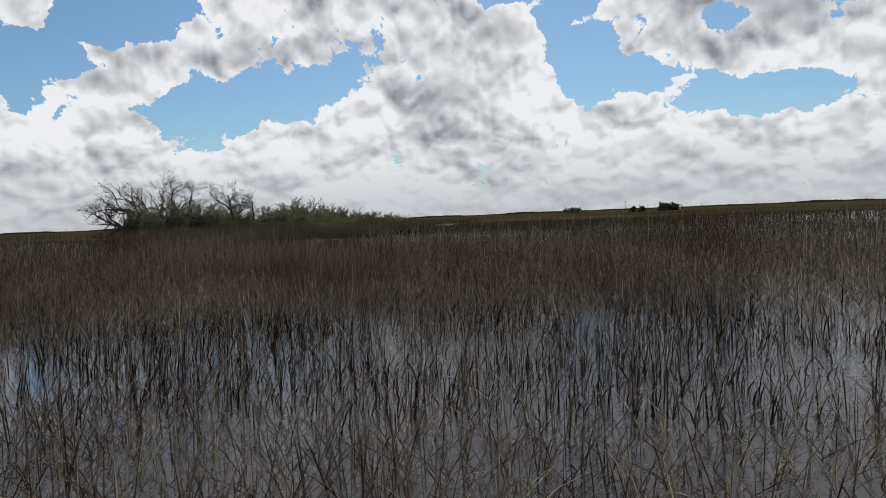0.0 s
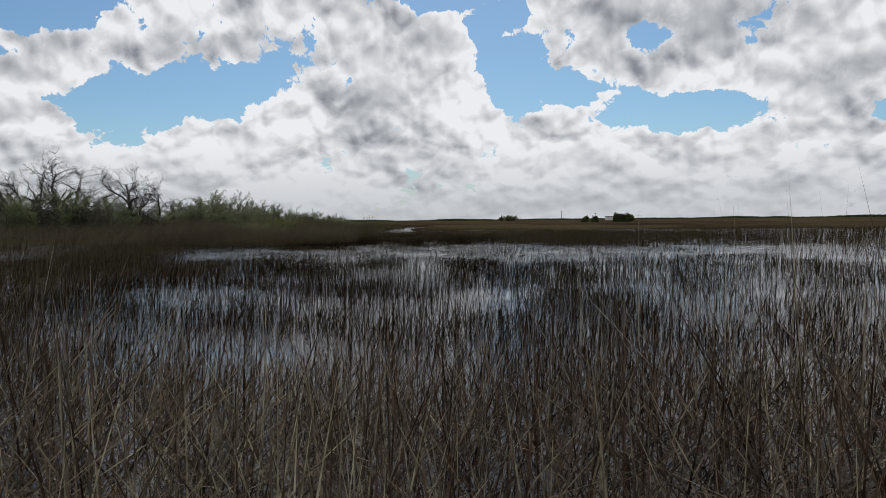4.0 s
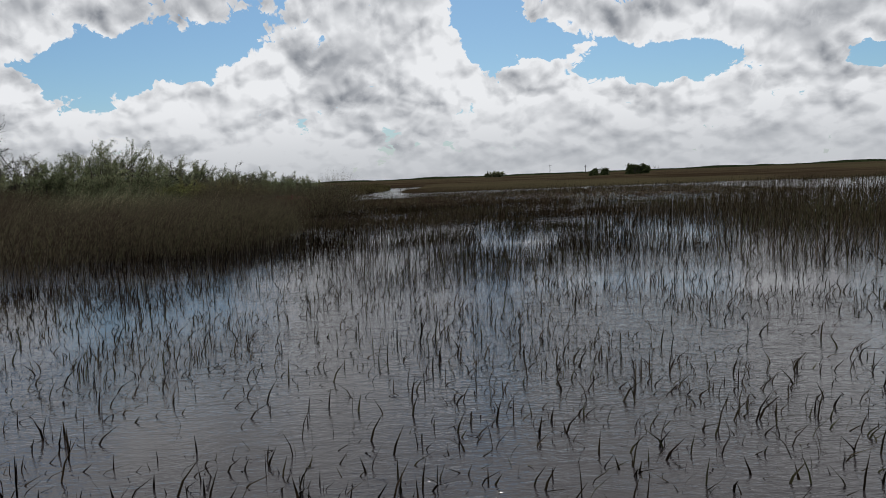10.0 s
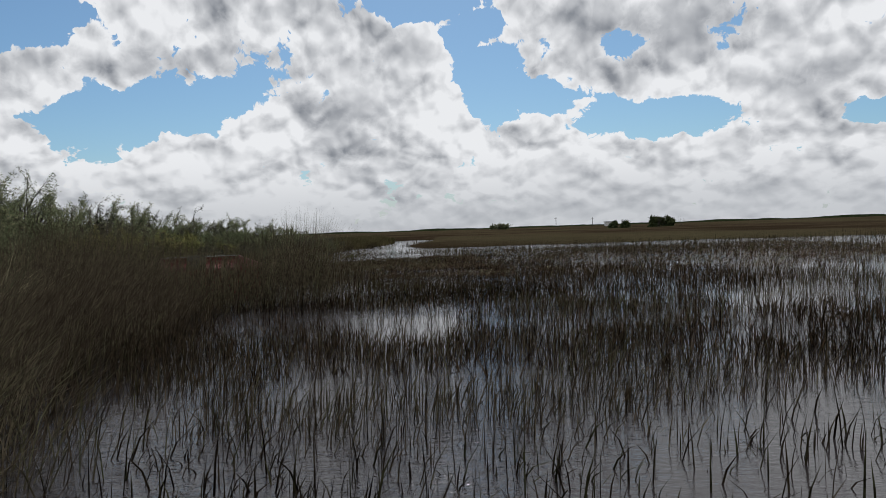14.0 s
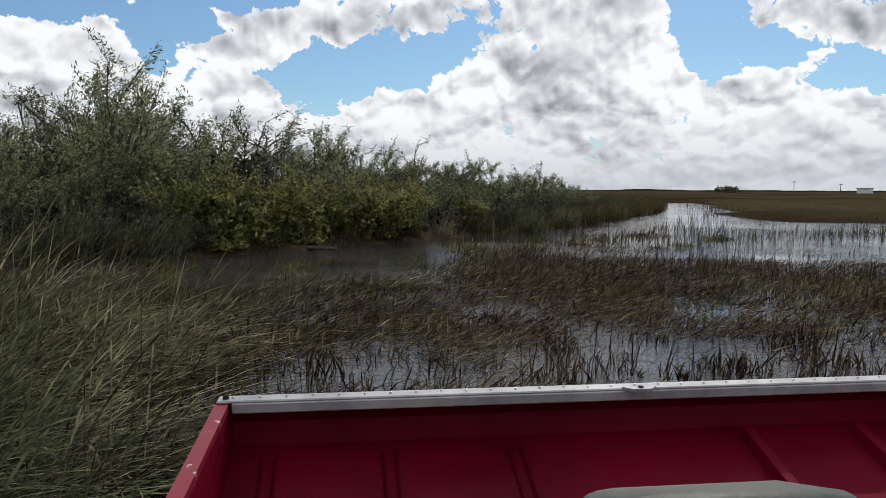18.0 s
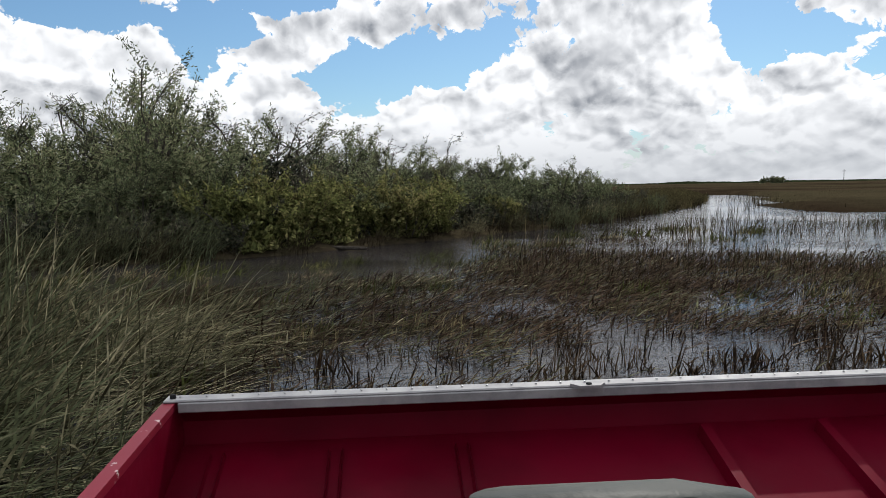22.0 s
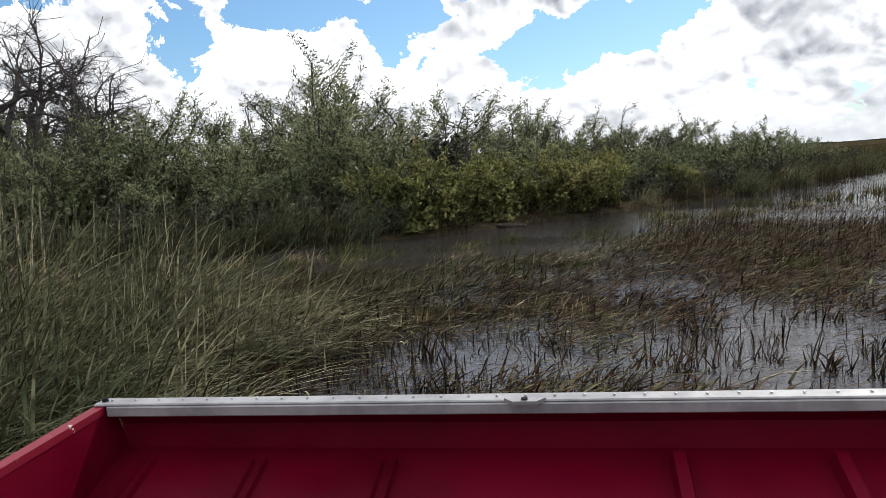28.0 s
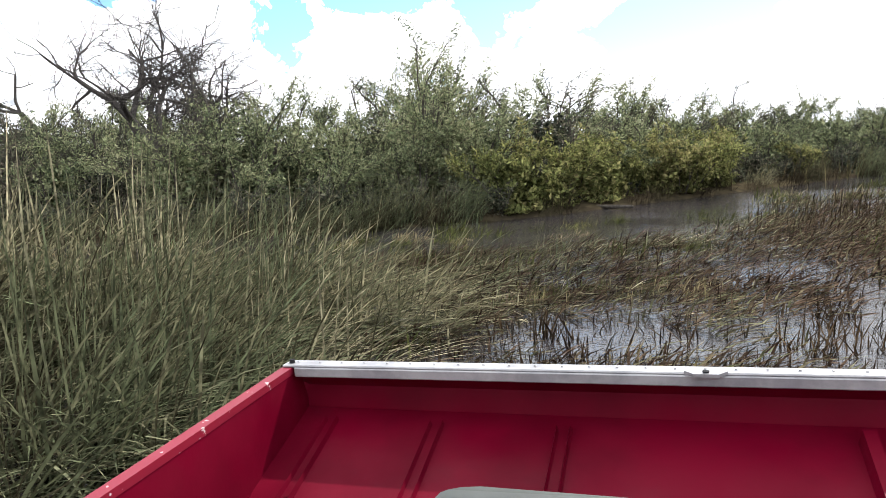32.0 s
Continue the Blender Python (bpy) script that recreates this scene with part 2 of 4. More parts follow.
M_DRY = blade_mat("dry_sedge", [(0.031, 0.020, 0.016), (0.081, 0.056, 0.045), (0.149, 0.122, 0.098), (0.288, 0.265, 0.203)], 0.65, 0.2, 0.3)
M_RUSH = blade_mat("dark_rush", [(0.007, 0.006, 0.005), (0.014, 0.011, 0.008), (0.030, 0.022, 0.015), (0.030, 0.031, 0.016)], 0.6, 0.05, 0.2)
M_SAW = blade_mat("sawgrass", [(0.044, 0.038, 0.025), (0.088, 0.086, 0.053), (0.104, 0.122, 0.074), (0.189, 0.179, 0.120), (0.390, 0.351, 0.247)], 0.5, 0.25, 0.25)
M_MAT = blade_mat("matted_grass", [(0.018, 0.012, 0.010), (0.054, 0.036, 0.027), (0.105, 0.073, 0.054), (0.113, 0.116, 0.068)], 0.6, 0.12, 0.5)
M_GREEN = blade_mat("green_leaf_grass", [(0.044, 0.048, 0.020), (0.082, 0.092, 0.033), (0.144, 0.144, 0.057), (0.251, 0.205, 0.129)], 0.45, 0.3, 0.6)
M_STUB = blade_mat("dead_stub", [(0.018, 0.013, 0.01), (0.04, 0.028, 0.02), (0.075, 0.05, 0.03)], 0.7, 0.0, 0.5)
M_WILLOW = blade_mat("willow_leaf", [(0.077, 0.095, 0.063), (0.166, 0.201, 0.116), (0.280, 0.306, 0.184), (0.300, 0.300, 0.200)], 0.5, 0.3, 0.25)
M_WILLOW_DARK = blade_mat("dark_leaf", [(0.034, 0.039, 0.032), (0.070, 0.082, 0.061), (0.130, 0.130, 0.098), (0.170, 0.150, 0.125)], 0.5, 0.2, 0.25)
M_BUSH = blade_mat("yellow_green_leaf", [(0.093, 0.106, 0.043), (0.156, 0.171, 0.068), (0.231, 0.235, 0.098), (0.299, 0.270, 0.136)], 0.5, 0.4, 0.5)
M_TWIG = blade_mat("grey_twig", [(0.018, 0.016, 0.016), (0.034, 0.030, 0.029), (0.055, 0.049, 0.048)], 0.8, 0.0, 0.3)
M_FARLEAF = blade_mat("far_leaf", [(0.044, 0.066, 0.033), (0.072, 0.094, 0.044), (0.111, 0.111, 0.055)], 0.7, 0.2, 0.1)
M_BARK = bark_mat("grey_bark", (0.03, 0.026, 0.022), (0.095, 0.085, 0.075))
M_DEADBARK = bark_mat("dead_bark", (0.028, 0.025, 0.024), (0.085, 0.078, 0.074))


def water_mat():
    mat, nt, b = material("marsh_water", 0.05, 0, 0.5)
    b.inputs["IOR"].default_value = 1.4
    p = worldpos(nt)
    mud = noise_(nt, p, 0.5, 4.0)
    nt.links.new(mix_(nt, mud, (0.016, 0.015, 0.017), (0.036, 0.032, 0.034)), b.inputs["Base Color"])
    mp = nt.nodes.new("ShaderNodeMapping")
    mp.inputs["Rotation"].default_value = (0, 0, 0.5)
    mp.inputs["Scale"].default_value = (1.0, 2.2, 1.0)
    nt.links.new(p, mp.inputs[0])
    rip = noise_(nt, mp.outputs[0], 3.2, 4.0, 0.6, 0.6)
    fine = noise_(nt, mp.outputs[0], 11.0, 3.0, 0.6)
    calm = ramp_(nt, noise_(nt, p, 0.22, 2.0), 0.35, 0.65, 0.25, 1.0)
    h = m_(nt, "MULTIPLY", m_(nt, "ADD", rip, m_(nt, "MULTIPLY", fine, 0.5)), calm)
    bump_(nt, b, h, 0.5, 0.028)
    return mat


def soil_mat(name, c0, c1, scale=1.5):
    mat, nt, b = material(name, 0.95, 0, 0.0)
    p = worldpos(nt)
    n, n2 = noise_(nt, p, scale, 6.0, 0.6), noise_(nt, p, scale * 9, 4.0)
    nt.links.new(mix_(nt, 0.4, mix_(nt, ramp_(nt, n, 0.3, 0.7), c0, c1), mix_(nt, n2, (0.5, 0.5, 0.5), (1.4, 1.4, 1.4)), "MULTIPLY"), b.inputs["Base Color"])
    bump_(nt, b, n2, 0.7, 0.03)
    return mat


M_WATER = water_mat()
M_PEAT = soil_mat("peat_bed", (0.03, 0.022, 0.016), (0.07, 0.055, 0.04))
M_BANK = soil_mat("bank_soil", (0.025, 0.02, 0.014), (0.06, 0.05, 0.03), 2.5)


def farreed_mat():
    mat, nt, b = material("far_reed", 0.9, 0, 0.0)
    p = worldpos(nt)
    n, n2, n3 = noise_(nt, p, 0.045, 5.0, 0.65), noise_(nt, p, 1.5, 5.0, 0.7), noise_(nt, p, 0.012, 4.0, 0.6)
    col = mix_(nt, ramp_(nt, n, 0.40, 0.60), (0.028, 0.020, 0.014), (0.052, 0.040, 0.026))
    col = mix_(nt, ramp_(nt, n3, 0.46, 0.60, 0.0, 0.8), col, (0.058, 0.051, 0.030))
    nt.links.new(mix_(nt, 0.6, col, mix_(nt, n2, (0.3, 0.3, 0.3), (1.5, 1.5, 1.4)), "MULTIPLY"), b.inputs["Base Color"])
    bump_(nt, b, n2, 1.0, 0.4)
    return mat


M_FARREED = farreed_mat()


# ---- mesh helpers ----
def link(name, me, mat, parent=None, label=""):
    ob = new(name, me)
    if mat is not None:
        me.materials.append(mat)
    if parent is not None:
        ob.parent = parent
    if label:
        ob["label"] = label
    return ob


def part(name, bm, mat, parent, label="", smooth=False):
    me = bpy.data.meshes.new(name)
    bm.to_mesh(me)
    bm.free()
    if smooth:
        me.shade_smooth()
    return link(name, me, mat, parent, label)


def raw_mesh(name, co, quads):
    """A mesh from an array of corners and an array of quads; a quad that repeats its third corner is a triangle."""
    me = bpy.data.meshes.new(name)
    co = np.asarray(co, np.float32).reshape(-1, 3)
    quads = np.asarray(quads, np.int32).reshape(-1, 4)
    tri = quads[:, 2] == quads[:, 3]
    counts = np.where(tri, 3, 4).astype(np.int32)
    keep = np.ones(quads.shape, bool)
    keep[tri, 3] = False
    loops = quads[keep]
    me.vertices.add(len(co))
    me.vertices.foreach_set("co", co.ravel())
    me.loops.add(len(loops))
    me.loops.foreach_set("vertex_index", loops)
    me.polygons.add(len(quads))
    starts = np.concatenate(([0], np.cumsum(counts)[:-1])).astype(np.int32)
    me.polygons.foreach_set("loop_start", starts)
    me.update(calc_edges=True)
    return me


RNG = np.random.default_rng(7)
_lat = RNG.random((256, 256))


def vnoise(x, y, s):
    """Smooth value noise, 0 to 1, with cells of s metres."""
    x, y = np.asarray(x) / s + 37.3, np.asarray(y) / s + 91.7
    i, j = np.floor(x).astype(int), np.floor(y).astype(int)
    u, v = x - i, y - j
    u, v = u * u * (3 - 2 * u), v * v * (3 - 2 * v)
    g = lambda a, b: _lat[a % 256, b % 256]
    return (g(i, j) * (1 - u) + g(i + 1, j) * u) * (1 - v) + (g(i, j + 1) * (1 - u) + g(i + 1, j + 1) * u) * v


def fnoise(x, y, s):
    return 0.6 * vnoise(x, y, s) + 0.28 * vnoise(x + 50, y, s / 2.3) + 0.12 * vnoise(x, y + 50, s / 5)


def smooth(x, a, b):
    t = np.clip((np.asarray(x, float) - a) / (b - a), 0, 1)
    return t * t * (3 - 2 * t)


def blade_mesh(name, x, y, z0, h, w, lean_dir, lean, curve, rng, segs=2, flat=1.0, root=None):
    """Many tapering blades as one mesh. lean: metres that the tip goes sideways per metre of height; curve: 1 bends evenly, 2 bends at the tip; flat: squeezes the height; root: the order in which a common root joins the blades."""
    n = len(x)
    face = rng.random(n) * math.pi
    wx, wy = np.cos(face) * w / 2, np.sin(face) * w / 2
    lx, ly = np.cos(lean_dir) * lean, np.sin(lean_dir) * lean
    drop = 1.0 / np.sqrt(1 + lean * lean * 0.8)
    rows = []
    for k in range(segs + 1):
        s = k / segs
        bend = s ** curve
        cx, cy = x + lx * h * bend * drop, y + ly * h * bend * drop
        cz = z0 + flat * h * drop * (s - 0.18 * np.minimum(lean, 2.0) * s ** 3)
        t = 1.0 if k == 0 else (1 - 0.3 * s)
        if k < segs:
            rows.append(np.stack([np.stack([cx - wx * t, cy - wy * t, cz], 1), np.stack([cx + wx * t, cy + wy * t, cz], 1)], 1))
        else:
            rows.append(np.stack([cx, cy, cz], 1)[:, None, :])
    co = np.concatenate(rows, 1)
    base = (np.arange(n) * (2 * segs + 1))[:, None]
    quads = []
    for k in range(segs - 1):
        quads.append(base + np.array([[2 * k, 2 * k + 1, 2 * k + 3, 2 * k + 2]]))
    k = segs - 1
    quads.append(base + np.array([[2 * k, 2 * k + 1, 2 * k + 2, 2 * k + 2]]))
    quads = np.stack(quads, 1).reshape(-1, 4)
    if root is not None:
        foot = root * (2 * segs + 1)
        mid = np.full(n, len(co) * (2 * segs + 1))
        quads = np.concatenate((quads, np.stack([foot, np.roll(foot, -1), mid, mid], 1)))
        co = np.concatenate((co.reshape(-1, 3), [[x.mean(), y.mean(), np.min(z0) - 0.04]]))
    return raw_mesh(name, co, quads)


def blades(name, x, y, z0, h, w, lean_dir, lean, curve, mat, label, category="grass", rng=RNG, segs=2, flat=1.0):
    if len(x) == 0:
        return None
    me = blade_mesh(name, x, y, z0, h, w, lean_dir, lean, curve, rng, segs, flat)
    return tagged(link(name, me, mat), label, category, kind="stuff")


def clump(name, seed, n, spread, h, w, lean, curve, mat, label, category, wind=0.2, turn=0.9, segs=3):
    """One clump of grass or stems as a thing of its own."""
    rng = np.random.default_rng(seed)
    r, a = spread * np.sqrt(rng.random(n)), rng.random(n) * 6.283
    me = blade_mesh(name, r * np.cos(a), r * np.sin(a), rng.uniform(-0.08, -0.04, n), rng.uniform(h[0], h[1], n), rng.uniform(w[0], w[1], n),
                    wind + rng.normal(0, turn, n), np.abs(rng.normal(lean, lean * 0.55, n)), curve, rng, segs, root=np.argsort(a))
    return tagged(link(name, me, mat), label, category)


# ---- ground, water, island ----
# shoreline of the tree island, from its near end on the left round to its far end
SHORE = [(-75, 92), (-58, 90), (-45, 91.5), (-31, 94.6), (-26.5, 96.5), (-23.5, 99), (-21.2, 104), (-18.7, 110), (-16, 121), (-13.5, 133), (-12, 150), (-12.5, 170)]
_sx, _sy = np.array(SHORE, float).T
_sl = np.concatenate(([0], np.cumsum(np.hypot(np.diff(_sx), np.diff(_sy)))))


def shore(s, inland=0.0):
    """A point s metres along the shore and so many metres inland of it."""
    px, py = np.interp(s, _sl, _sx), np.interp(s, _sl, _sy)
    qx, qy = np.interp(s + 1.5, _sl, _sx) - np.interp(s - 1.5, _sl, _sx), np.interp(s + 1.5, _sl, _sy) - np.interp(s - 1.5, _sl, _sy)
    d = np.hypot(qx, qy)
    return px - qy / d * inland, py + qx / d * inland


def inland_of(x, y):
    """Signed distance from the shore, positive on the island, and the length along it."""
    x, y = np.asarray(x, float), np.asarray(y, float)
    best, sign, along = np.full(x.shape, 1e9), np.ones(x.shape), np.zeros(x.shape)
    for i in range(len(SHORE) - 1):
        ax, ay, bx, by = _sx[i], _sy[i], _sx[i + 1], _sy[i + 1]
        ux, uy = bx - ax, by - ay
        t = np.clip(((x - ax) * ux + (y - ay) * uy) / (ux * ux + uy * uy), 0, 1)
        d = np.hypot(x - ax - t * ux, y - ay - t * uy)
        c = ux * (y - ay) - uy * (x - ax)
        near = d < best
        best, sign, along = np.where(near, d, best), np.where(near, np.sign(c), sign), np.where(near, _sl[i] + t * (_sl[i + 1] - _sl[i]), along)
    return best * sign, along


def plain(name, size, z, mat, label, category):
    bm = bmesh.new()
    ring = [0, 40, 160, 600, size]
    g = sorted(set([-r for r in ring] + ring))
    idx = [[bm.verts.new((x, 60 + y, z)) for y in g] for x in g]
    for i in range(len(g) - 1):
        for j in range(len(g) - 1):
            bm.faces.new((idx[i][j], idx[i + 1][j], idx[i + 1][j + 1], idx[i][j + 1]))
    return tagged(part(name, bm, mat, None), label, category, kind="structure")


plain("ground", 3500, -0.45, M_PEAT, "dark peat bed under the shallow marsh water", "ground")
plain("water", 3500, 0.0, M_WATER, "shallow rippled marsh water reflecting the cloudy sky", "water")


def island():
    bm = bmesh.new()
    rows = []
    for s in np.arange(0, _sl[-1], 1.2):
        row = []
        for k, d in enumerate((-0.5, 0.0, 0.5, 1.5, 4, 9, 16, 22)):
            px, py = shore(s, d)
            lift = (-0.25, 0.03, 0.12, 0.2, 0.3, 0.32, 0.25, -0.3)[k] + 0.10 * (float(fnoise(px, py, 1.6)) - 0.5)
            row.append(bm.verts.new((float(px), float(py), lift)))
        rows.append(row)
    for a, b in zip(rows, rows[1:]):
        for i in range(len(a) - 1):
            bm.faces.new((a[i], b[i], b[i + 1], a[i + 1]))
    bmesh.ops.recalc_face_normals(bm, faces=bm.faces)
    tagged(part("island_ground", bm, M_BANK, None, smooth=True), "low dark soil bank of the tree island", "ground", kind="structure")


island()

# ---- marsh vegetation ----
# centre line of the boat trail through the marsh
TRAIL = [(0, -8), (0, 0), (-4, 15), (-7.5, 30), (-7.8, 45), (-8.6, 61), (-9.2, 67.5), (-11.0, 75.1), (-13.6, 81.4), (-15.5, 85.6)]
_tx, _ty = np.array(TRAIL, float).T


def trail_gap(x, y):
    best = np.full(np.shape(x), 1e9)
    for i in range(len(TRAIL) - 1):
        ax, ay, bx, by = _tx[i], _ty[i], _tx[i + 1], _ty[i + 1]
        ux, uy = bx - ax, by - ay
        t = np.clip(((x - ax) * ux + (y - ay) * uy) / (ux * ux + uy * uy), 0, 1)
        best = np.minimum(best, np.hypot(x - ax - t * ux, y - ay - t * uy))
    return best


def blob(x, y, cx, cy, rx, ry, turn=0.0, edge=0.35, wob=0.45, s=3.0):
    """1 inside an ellipse with an uneven edge, 0 outside."""
    c, sn = math.cos(radians(turn)), math.sin(radians(turn))
    dx, dy = x - cx, y - cy
    u, v = (dx * c + dy * sn) / rx, (-dx * sn + dy * c) / ry
    r = np.sqrt(u * u + v * v) + wob * (fnoise(x + cx, y + cy, s) - 0.5)
    return 1 - smooth(r, 1 - edge / 2, 1 + edge / 2)


# open water with scattered stems: centre, half axes, turn
OPEN = [(0, 7.5, 8, 3.2, 0), (1, 48, 17, 11, 0), (-4, 36, 9.5, 12, 0), (-8, 54, 11, 9, 0), (-8, 61, 6, 6, 0), (-6, 66, 7, 4, 0), (-8.3, 80, 6, 1.6, 5), (-3.5, 73.3, 3.2, 1.7, 5),
        (-13.6, 91.6, 3.3, 1.15, 8), (-17.3, 90.6, 0.9, 0.5, 20), (-9.0, 89.5, 3.0, 1.2, 10), (-13.0, 102.2, 4.6, 1.4, 10), (-8, 105, 8.5, 1.3, 8), (-6, 118, 11, 2.2, 12), (-8.5, 124, 3.2, 12, -12), (0, 133, 11, 2.2, 10),
        (-18.6, 94.6, 1.1, 0.5, 30)]
# tall wind-bent grass
TALL = [(-22.0, 88.9, 2.6, 1.6, 20), (-19.2, 86.6, 2.0, 2.4, 0), (-20.0, 90.2, 1.1, 0.7, 20), (-21.0, 81.0, 3.6, 4.6, 15), (-18.5, 76, 3.0, 3.5, 0)]
TALL_BROWN = [(-26, 72.5, 15, 7.2, 6), (-30, 82, 9, 4, 10), (-16.0, 80.6, 5.6, 2.3, 0), (-17.4, 69.3, 6.2, 7.6, 0)]
BOAT_TURN = 21.25
BOW = (-15.57, 87.675)
BOAT = Matrix.Translation((*BOW, 0)) @ Matrix.Rotation(radians(BOAT_TURN), 4, "Z")


def in_boat(x, y):
    c, s = math.cos(radians(BOAT_TURN)), math.sin(radians(BOAT_TURN))
    dx, dy = x - BOW[0], y - BOW[1]
    u, v = dx * c + dy * s, -dx * s + dy * c
    return (np.abs(u) < 1.25) & (v < 0.15) & (v > -4.5)


def fields(x, y):
    ins, along = inland_of(x, y)
    wide = 1.9 * smooth(along, 32, 40) * (1 - smooth(along, 54, 58))
    chan = (1 - smooth(-ins, 2.6 + wide, 4.0 + wide)) * smooth(-ins, -0.4, 0.2) * smooth(along, 18, 26) * (1 - smooth(along, 95, 120))
    op = np.zeros(x.shape)
    for o in OPEN:
        op = np.maximum(op, blob(x, y, *o) * (0.78 if o[1] < 10 else 1.0))
    tall = np.zeros(x.shape)
    for o in TALL:
        tall = np.maximum(tall, blob(x, y, *o, 0.25, 0.5, 4.0))
    brown = np.zeros(x.shape)
    for o in TALL_BROWN:
        brown = np.maximum(brown, blob(x, y, *o, 0.25, 0.5, 4.0))
    brown = brown * (1 - tall)
    op = np.clip(op * (1 - tall) * (1 - brown), 0, 1)
    dry = smooth(-ins, 0.0, 0.3)          # 0 on the island
    return op, tall, brown, np.clip(chan, 0, 1), dry


def scatter(x0, x1, y0, y1, per):
    n = int((x1 - x0) * (y1 - y0) * per)
    return RNG.uniform(x0, x1, n), RNG.uniform(y0, y1, n)


WIND = radians(12)
BANDS = [  # nearest and farthest distance from the trail, blades per square metre, width factor
    (0, 6, 220, 0.85), (6, 14, 90, 1.15), (14, 30, 26, 2.0), (30, 70, 5.5, 4.0), (70, 160, 0.6, 9.0), (160, 420, 0.06, 24.0)]


def marsh():
    for d0, d1, per, wide in BANDS:
        x, y = scatter(max(-75, -20 - d1), 6 + d1, -2 if d1 < 100 else 40, 92 + d1, per)
        d = trail_gap(x, y)
        ok = (d >= d0) & (d < d1) & (y > -x * 0.2 - 3) & (x > -0.62 * (y + 6) - 6) & (x < 0.85 * (y + 6) + 6) & ~in_boat(x, y)
        x, y, d = x[ok], y[ok], d[ok]
        op, tall, brown, chan, dry = fields(x, y)
        n = len(x)
        late = smooth(y, 82, 90)
        clump = fnoise(x, y, 1.4)
        big = fnoise(x + 20, y - 9, 7.0)
        lid = 1.0 + 1.1 * smooth(d, 0.8, 2.2) + 0.55 * smooth(y, 77.5, 79) * (1 - smooth(y, 82, 83.5))      # nothing reaches eye height on the trail itself
        jit = RNG.normal(0, 1, n)
        fringe = smooth(y, 77.5, 79) * (1 - smooth(y, 82, 83.5)) * smooth(x, -20, -18) * (1 - smooth(x, -11, -9))
        # brown reeds, with a closed belt of them behind the lake
        belt0 = smooth(y, 58, 61) * (1 - smooth(y, 76, 80)) * smooth(x, -4 + 0.25 * (y - 60), 0.25 * (y - 60))
        dens = np.maximum(1 - op, belt0) * (1 - tall) * (1 - chan) * dry * (0.5 + 0.9 * smooth(big, 0.25, 0.6)) * (1 - late * (1 - smooth(d, 9, 20)) * (0.22 + 0.73 * (1 - smooth(x, -22, -18))))
        aside = 4.0 * smooth(np.abs(x + 6), 4, 7)
        patchy = (1 - belt0) * smooth(y, 58, 64) * (1 - brown) * (1 - smooth(d, 16, 30))
        dens = dens * (1 - patchy * (1 - smooth(fnoise(x - 31, y * 1.6, 2.6), 0.34, 0.44)))
        k = RNG.random(n) < np.clip(dens, 0, 1)
        m = int(k.sum())
        hh = (0.26 + 0.34 * big + 0.09 * jit + (1.02 + 0.75 * smooth(-x, 16, 24)) * brown + (0.14 * smooth(y, 11, 15) + 0.72 * smooth(y, 17, 22)) * (1 - smooth(y, 23 + aside, 25.5 + aside)) + 0.36 * belt0 + 0.6 * fringe) * (1 - 0.45 * late * (1 - smooth(d, 8, 16))) * (1 - 0.3 * smooth(y, 62, 68) * (1 - brown) * (1 - smooth(d, 8, 16)))
        hh = np.minimum(hh, lid)
        early = y < 25
        heap = brown > 0.4
        for sel, mat, text in ((k & ~early & ~heap, M_REED, "dense brown wind-bent reeds standing in shallow water"), (k & ~early & heap, M_MOUND, "tall pale-brown reed mound blown over by the wind"), (k & early, M_DRY, "dense dry pale-brown sedge bent in all directions")):
            m = int(sel.sum())
            loose = 1.0 if mat is M_DRY else 0.0
            blades("brown_reeds", x[sel], y[sel], -0.05, np.clip(hh[sel] * (1 + 0.18 * loose), 0.12, 2.2), (0.006 + 0.007 * RNG.random(m)) * wide, WIND + RNG.normal(0, 1.1 + 1.2 * loose, m),
                   np.abs(RNG.normal(0.38 + 0.6 * loose, 0.34 + 0.5 * loose, m)) + 0.3 * (brown * (1 - fringe))[sel], 1.7 - 0.55 * loose, mat, text, "reeds", segs=2 if wide < 1.5 else 1)
        if wide > 5:
            continue
        # thin dark rushes in open water
        near = 0.2 + 0.8 * smooth(clump, 0.36, 0.6)
        short = blob(x, y, -5, 52, 17, 7.5)
        k = (RNG.random(n) < op * (1 - chan) * dry * near * 1.0 * (1 - 0.85 * late) * (1 - 0.15 * short * (1 - smooth(clump, 0.55, 0.62)))) & ~k
        m = int(k.sum())
        blades("dark_rushes", x[k], y[k], -0.05, np.clip(0.25 + 0.13 * jit[k], 0.08, 0.6) * (1 - 0.2 * late[k]) * (1 - 0.45 * short[k]), (0.007 + 0.010 * RNG.random(m)) * wide ** 0.8, WIND + RNG.normal(0, 1.3, m),
               np.abs(RNG.normal(0.35, 0.5, m)) + 1.6 * short[k] * RNG.random(m) ** 2, 1.6, M_RUSH, "scattered dark rush stems standing in open water", "rushes", segs=2 if wide < 1.5 else 1)
        # tall grass bent over by the wind
        if wide < 4:
            k = RNG.random(n) < tall * (1 - chan) * dry * (1 - smooth(y, 83.5, 85))
            m = int(k.sum())
